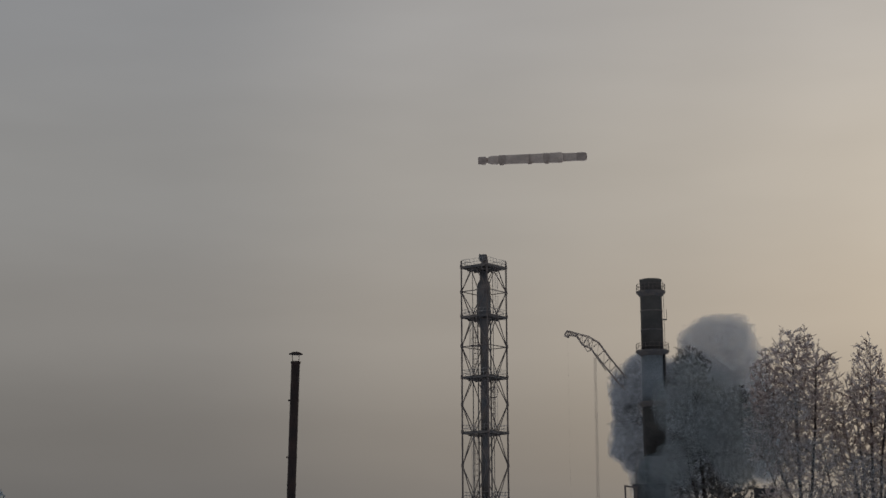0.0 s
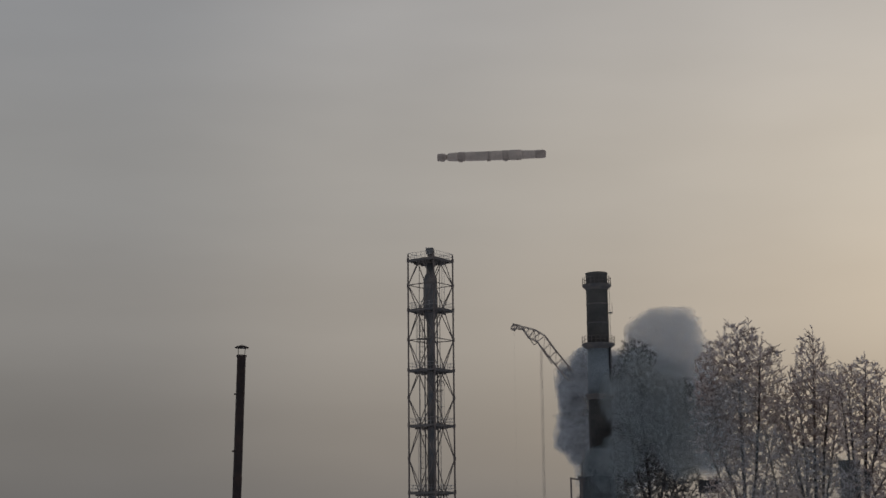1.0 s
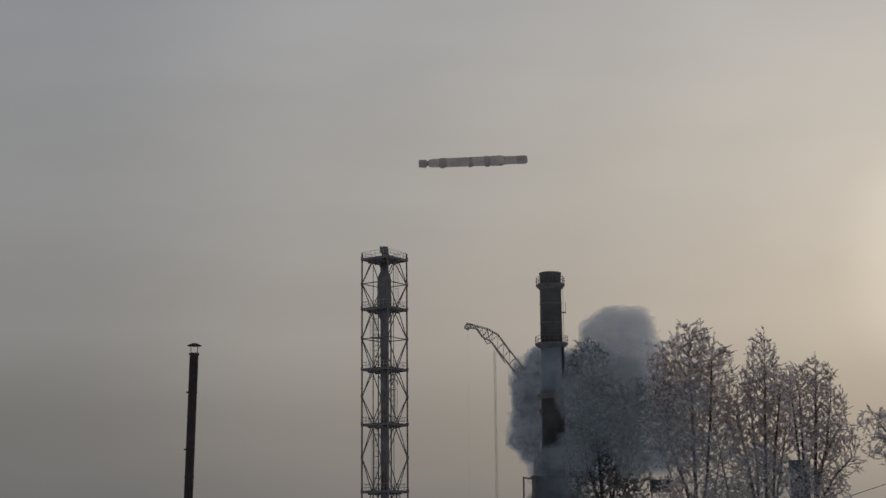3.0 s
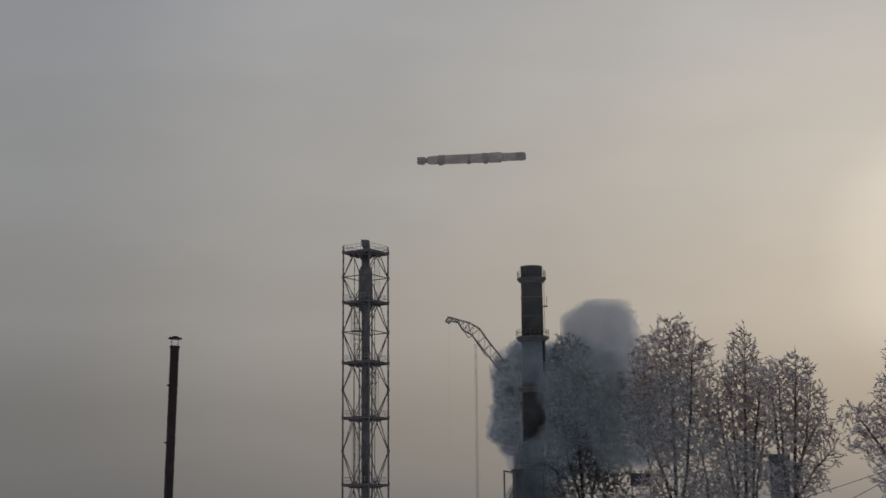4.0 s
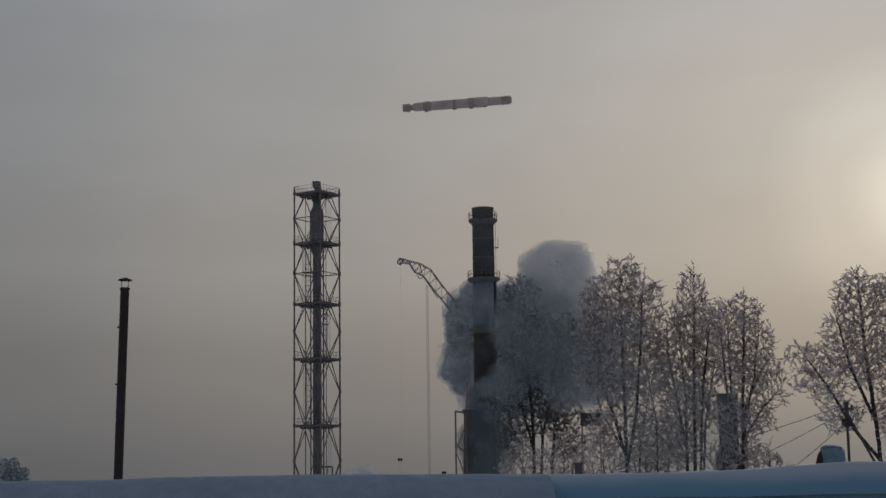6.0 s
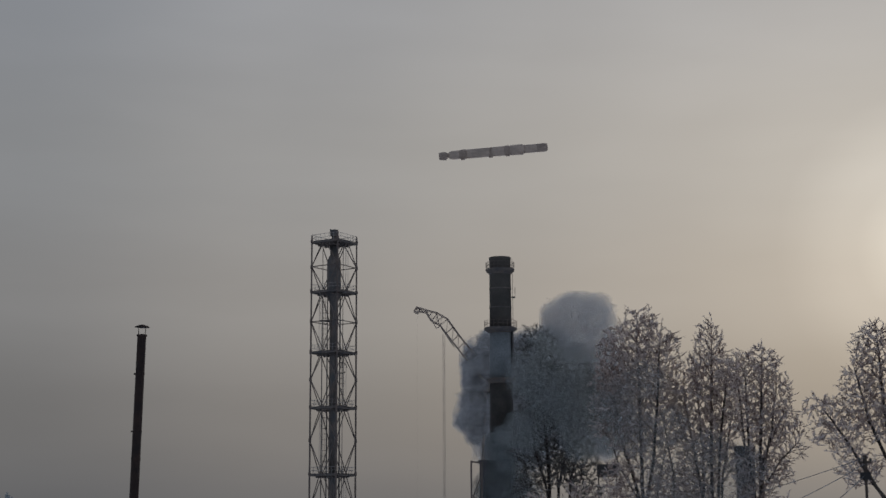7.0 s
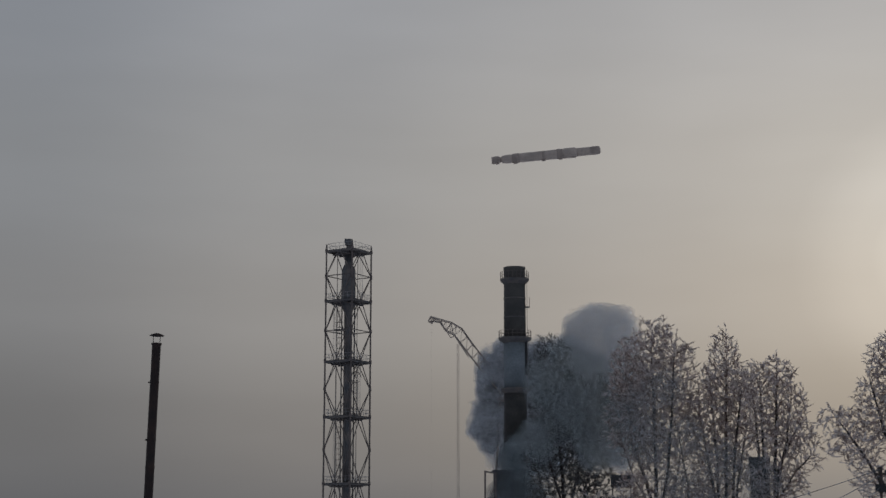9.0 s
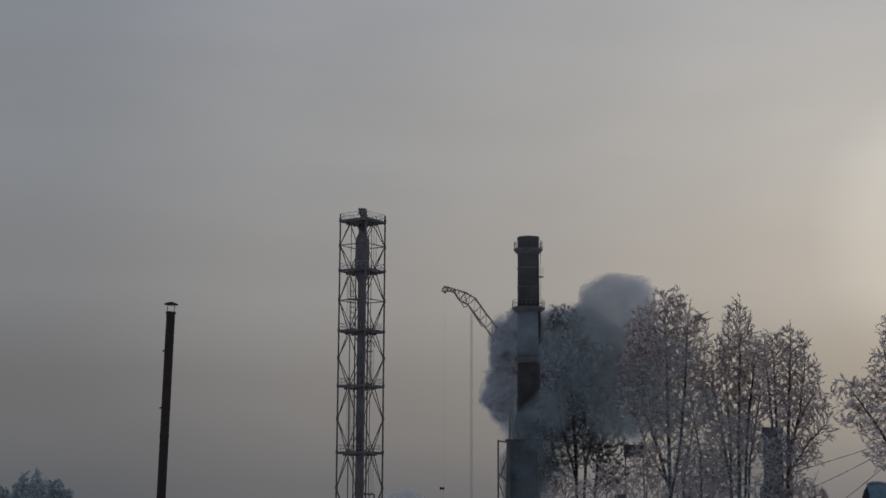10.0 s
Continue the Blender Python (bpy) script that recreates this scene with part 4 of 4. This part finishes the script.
def skin(values, origin, cell, level, name, mat):
    """Smooth surface where a field on a grid passes the level."""
    nx, ny, nz = values.shape
    flat = values.ravel() - level
    ids = np.arange(flat.size).reshape(values.shape)
    base = [ids[c[0]:nx - 1 + c[0], c[1]:ny - 1 + c[1], c[2]:nz - 1 + c[2]].ravel() for c in CORNERS]
    low, high = np.min([flat[b] for b in base], axis=0), np.max([flat[b] for b in base], axis=0)
    cut = (low < 0) & (high >= 0)
    base = [b[cut] for b in base]
    ia, ib, outward = [], [], []
    place = np.stack(np.unravel_index(np.arange(flat.size), values.shape), axis=1) * cell + origin
    for w in WEDGES:
        t = np.stack([base[k] for k in w], axis=1)
        inside = flat[t] >= 0
        order = np.argsort(~inside, axis=1, kind="stable")
        t = np.take_along_axis(t, order, axis=1)
        n = inside.sum(axis=1)
        for count, tris in ((1, [((0, 1), (0, 2), (0, 3))]), (3, [((0, 3), (1, 3), (2, 3))]), (2, [((0, 2), (0, 3), (1, 3)), ((0, 2), (1, 3), (1, 2))])):
            s = t[n == count]
            if not len(s):
                continue
            away = place[s[:, count:]].mean(axis=1) - place[s[:, :count]].mean(axis=1)
            for tri in tris:
                ia.append(np.stack([s[:, a] for a, b in tri], axis=1))
                ib.append(np.stack([s[:, b] for a, b in tri], axis=1))
                outward.append(away)
    ia, ib, outward = np.concatenate(ia), np.concatenate(ib), np.concatenate(outward)
    key = np.minimum(ia, ib).astype(np.int64) * flat.size + np.maximum(ia, ib)
    uniq, inv = np.unique(key.ravel(), return_inverse=True)
    a, b = uniq // flat.size, uniq % flat.size
    s = (flat[a] / (flat[a] - flat[b]))[:, None]
    verts = place[a] * (1 - s) + place[b] * s
    faces = inv.reshape(-1, 3)
    v = verts[faces]
    flip = (np.cross(v[:, 1] - v[:, 0], v[:, 2] - v[:, 0]) * outward).sum(axis=1) < 0
    faces[flip] = faces[flip][:, ::-1]
    me = bpy.data.meshes.new(name)
    me.from_pydata(verts.tolist(), [], faces.tolist())
    me.polygons.foreach_set("use_smooth", [True] * len(me.polygons))
    me.materials.append(mat)
    me.update()
    return me


def billow(name, parent, balls, cell, seed, layers, rough, label=""):
    """One drifting mass of smoke: balls (x, y, z, radius) run together, in nested layers from a thin rim to a dense heart."""
    balls = np.array(balls, float) * (1, 1, 1, 0.80)
    mid = balls[:, :3].mean(axis=0)
    balls[:, :3] -= mid
    reach = balls[:, 3:4] * 1.5 + 0.5
    lo, hi = (balls[:, :3] - reach).min(axis=0), (balls[:, :3] + reach).max(axis=0)
    shape = np.ceil((hi - lo) / cell).astype(int) + 1
    p = np.stack(np.meshgrid(*[lo[k] + np.arange(shape[k]) * cell for k in range(3)], indexing="ij"), axis=-1)
    size = balls[:, 3].mean()
    total = 0.0
    for x, y, z, r in balls:
        d = np.sqrt((p[..., 0] - x) ** 2 + (p[..., 1] - y) ** 2 + (p[..., 2] - z) ** 2) / r
        total = total + np.exp(-7.0 * (d - 1.0))
    body = np.log(total + 1e-9) / 7.0
    body = body + rough * (0.34 * lumps(p, size * 0.9, seed) + 0.20 * (1 - 2.2 * np.abs(lumps(p, size * 0.55, seed + 1))))
    head = None
    for k, (level, mat) in enumerate(layers):
        f = body + rough * (0.12 * (1 - 2.2 * np.abs(lumps(p, size * 0.3, seed + 5 + k))) + 0.06 * lumps(p, size * 0.16, seed + 40 + k))
        # the rim of the grid stays empty
        f[0], f[-1], f[:, 0], f[:, -1], f[:, :, 0], f[:, :, -1] = -9, -9, -9, -9, -9, -9
        if f.max() <= level:
            continue
        ob = part(name if head is None else "smoke_layer", skin(f, lo, cell, level, name, mat), None, parent if head is None else head, label if head is None else "")
        if head is None:
            head = ob
            head.matrix_basis = Matrix.Translation(mid)
    return head, Vector(mid)


SMOKE_D = 244
DENSE = [(-0.42, 0), (-0.34, 0), (-0.26, 1), (-0.18, 1), (-0.10, 2), (-0.02, 2), (0.06, 3), (0.14, 3), (0.24, 4)]
WISPY = [(-0.40, 0), (-0.30, 0), (-0.20, 1), (-0.10, 1), (0.0, 1), (0.10, 2), (0.20, 2), (0.30, 2), (0.40, 3)]
LOOSE = [(-0.74, 0), (-0.63, 0), (-0.52, 0), (-0.41, 0), (-0.30, 0), (-0.19, 1), (-0.08, 1), (0.03, 1), (0.14, 1), (0.26, 2)]
VEIL = [(-0.30, 0), (-0.15, 0), (0.0, 0), (0.15, 0), (0.3, 0)]

# bearing, height angle, radius in metres, metres further off than the plume's middle
LEFT_TOP = [(6.96, 6.29, 2.69, 2), (7.22, 6.81, 2.09, 3), (7.45, 5.73, 2.95, 7), (6.65, 5.96, 1.74, 1), (7.63, 7.15, 1.91, 9), (8.03, 6.31, 3.48, 11), (6.86, 5.45, 2.17, 4)]
LEFT_LOW = [(6.75, 4.41, 2.69, 4), (6.45, 4.08, 1.74, 3), (7.22, 4.65, 2.78, 7), (6.95, 3.70, 2.00, 5), (7.49, 3.71, 2.95, 9), (6.49, 4.88, 1.30, 4)]
BODY = [(8.56, 6.30, 4.00, 10), (9.05, 5.03, 5.21, 11), (8.10, 4.63, 4.87, 10), (10.11, 5.42, 5.39, 12), (11.03, 4.88, 4.78, 12), (10.27, 3.75, 4.35, 12), (8.90, 3.37, 4.87, 11), (7.85, 3.08, 4.35, 10), (11.78, 5.38, 3.13, 12), (11.94, 4.13, 3.48, 12), (11.40, 3.42, 3.13, 12), (8.57, 6.82, 2.26, 10), (9.72, 6.58, 3.91, 11)]
CROWN = [(9.53, 7.90, 1.91, 5), (10.18, 8.05, 2.69, 5), (10.87, 7.87, 2.52, 5), (10.23, 7.40, 3.30, 6), (11.10, 7.07, 2.61, 7), (9.73, 7.00, 3.13, 6), (9.75, 8.36, 1.30, 5), (10.80, 8.33, 1.56, 5), (11.24, 6.23, 2.95, 8), (10.55, 6.25, 3.30, 8)]
FOOT = [(7.69, 3.15, 2.18, -9), (7.84, 2.46, 2.85, -9), (8.48, 3.07, 2.85, -8), (8.96, 4.10, 2.34, -8), (8.19, 1.63, 3.18, -8), (7.50, 1.43, 3.01, -8), (7.80, 0.71, 3.35, -8)]
NEAR_VEIL = [(8.86, 5.66, 1.82, -133), (9.99, 4.80, 2.21, -133), (11.02, 4.57, 1.98, -133), (9.36, 6.59, 1.50, -133), (8.49, 3.59, 1.50, -133), (10.67, 3.33, 1.58, -133), (11.72, 3.51, 1.34, -133), (10.23, 6.05, 1.58, -133)]
LOW_PUFF = [(3.17, 0.35, 1.9, 16), (3.55, 0.2, 1.6, 16), (2.8, 0.2, 1.6, 16)]
# smoke before the second birch, extended right to stand in for distance haze
BIRCH_VEIL = [(12.06, 4.54, 1.63, -140), (12.82, 5.35, 1.41, -140), (12.65, 3.49, 1.70, -140), (13.62, 2.02, 1.70, -140), (14.82, 1.18, 1.63, -140), (16.03, 1.15, 1.48, -140), (13.17, 0.80, 1.48, -140), (15.09, 2.81, 1.63, -140), (16.49, 2.36, 1.48, -140), (13.89, 3.66, 1.48, -140)]


def build_smoke():
    p = thing("smoke_plume", facing(8.9, SMOKE_D), "dark blue-grey smoke billowing round the chimney and before the birches", "smoke")
    back = p.matrix_world.inverted()

    def ball(az, el, r, off):
        d = SMOKE_D + off
        return (*(back @ at(az, d, rise(el, d))), r)

    masses = [
        # name, grid, seed, layers, roughness, still balls, drift over the clip (right, up) at 0, 2.5, 5, 7.5, 10 s
        ("upper_billow", 0.42, 11, DENSE, 1.1, LEFT_TOP, [(-0.4, -0.5), (-0.2, -0.3), (0, 0), (0.2, 0.3), (0.4, 0.6)]),
        ("lower_billow", 0.42, 21, DENSE, 1.1, LEFT_LOW, [(0.2, -0.4), (0.1, -0.2), (0, 0), (-0.1, 0.2), (-0.2, 0.4)]),
        ("smoke_body", 0.55, 31, DENSE, 0.7, BODY, [(-0.3, -0.4), (-0.1, -0.2), (0, 0), (0.1, 0.2), (0.3, 0.4)]),
        ("smoke_crown", 0.42, 41, LOOSE, 1.25, CROWN, [(-0.7, -0.5), (-0.4, -0.3), (0, 0), (1.8, -0.4), (3.1, -0.6)]),
        ("smoke_foot", 0.5, 51, WISPY, 0.8, FOOT, [(-0.2, -0.3), (-0.1, -0.1), (0, 0), (0.1, 0.2), (0.2, 0.4)]),
        ("low_puff", 0.4, 81, LOOSE, 0.8, LOW_PUFF, [(-0.4, -2.0), (-0.3, -1.5), (-0.2, -1.0), (-0.1, -0.5), (0, 0)]),
        ("smoke_veil", 0.32, 61, VEIL, 0.8, NEAR_VEIL, [(-0.3, -0.2), (-0.1, -0.1), (0, 0), (0.1, 0.1), (0.3, 0.2)]),
        ("smoke_veil", 0.32, 71, VEIL, 0.9, BIRCH_VEIL, [(-0.3, -0.2), (-0.1, -0.1), (0, 0), (0.1, 0.1), (0.3, 0.2)]),
    ]
    made = []
    for name, cell, seed, layers, rough, balls, drift in masses:
        # foot and veils take the copy with shade in its colour
        mats = [SMOKE_HAZE if balls is BIRCH_VEIL else SMOKE_VEIL] if layers is VEIL else (SHADED_SMOKES if name in ("smoke_foot",) else LIT_SMOKES)
        ob, mid = billow(name, p, [ball(*b) for b in balls], cell, seed, [(lv, mats[k]) for lv, k in layers], rough, "thin drifting veil of smoke and haze" if layers is VEIL else "")
        made.append((ob, mid, drift))
    return made


masses = build_smoke()

# ---- what moves ----


def motions():
    # bearing, height angle and tilt of the cylinder
    flight = [(0.0, 3.434, 14.680, 1.3), (0.5, 3.593, 14.611, 1.1), (1.0, 3.905, 14.536, 1.0), (1.5, 4.098, 14.466, 0.95), (2.0, 4.418, 14.364, 0.95), (2.5, 4.652, 14.309, 1.2),
              (4.0, 5.562, 14.148, 1.87), (4.5, 5.865, 14.027, 2.1), (5.0, 6.181, 13.980, 2.84), (5.2, 6.239, 13.991, 3.1), (6.3, 7.079, 13.957, 3.61), (6.5, 7.176, 13.955, 3.75),
              (7.0, 7.556, 14.029, 4.3), (7.5, 7.933, 14.060, 4.35), (8.0, 8.335, 14.116, 4.45), (8.5, 8.635, 14.185, 4.69), (9.0, 8.997, 14.242, 4.86), (9.4, 9.25, 14.32, 5.1), (9.5, 9.285, 14.328, 5.18),
              (9.6, 12.13, 14.83, 5.3), (9.7, 14.54, 15.18, 5.2), (9.8, 17.9, 15.6, 5.0), (9.9, 20.7, 15.9, 4.8), (10.0, 24.0, 16.3, 4.6)]
    rows = []
    for t, az, el, tilt in flight:
        rows.append((t, Matrix.Translation(at(az, 300, rise(el, 300))) @ pose(0, 0, 0, 0, -tilt, -az)))
    walk(craft, rows)
    for ob, mid, drift in masses:
        walk(ob, [(2.5 * i, Matrix.Translation(mid + Vector((dx, 0, dz))) @ pose(0, 0, 0, 0, 2.0 * (i - 2), 0)) for i, (dx, dz) in enumerate(drift)])


motions()
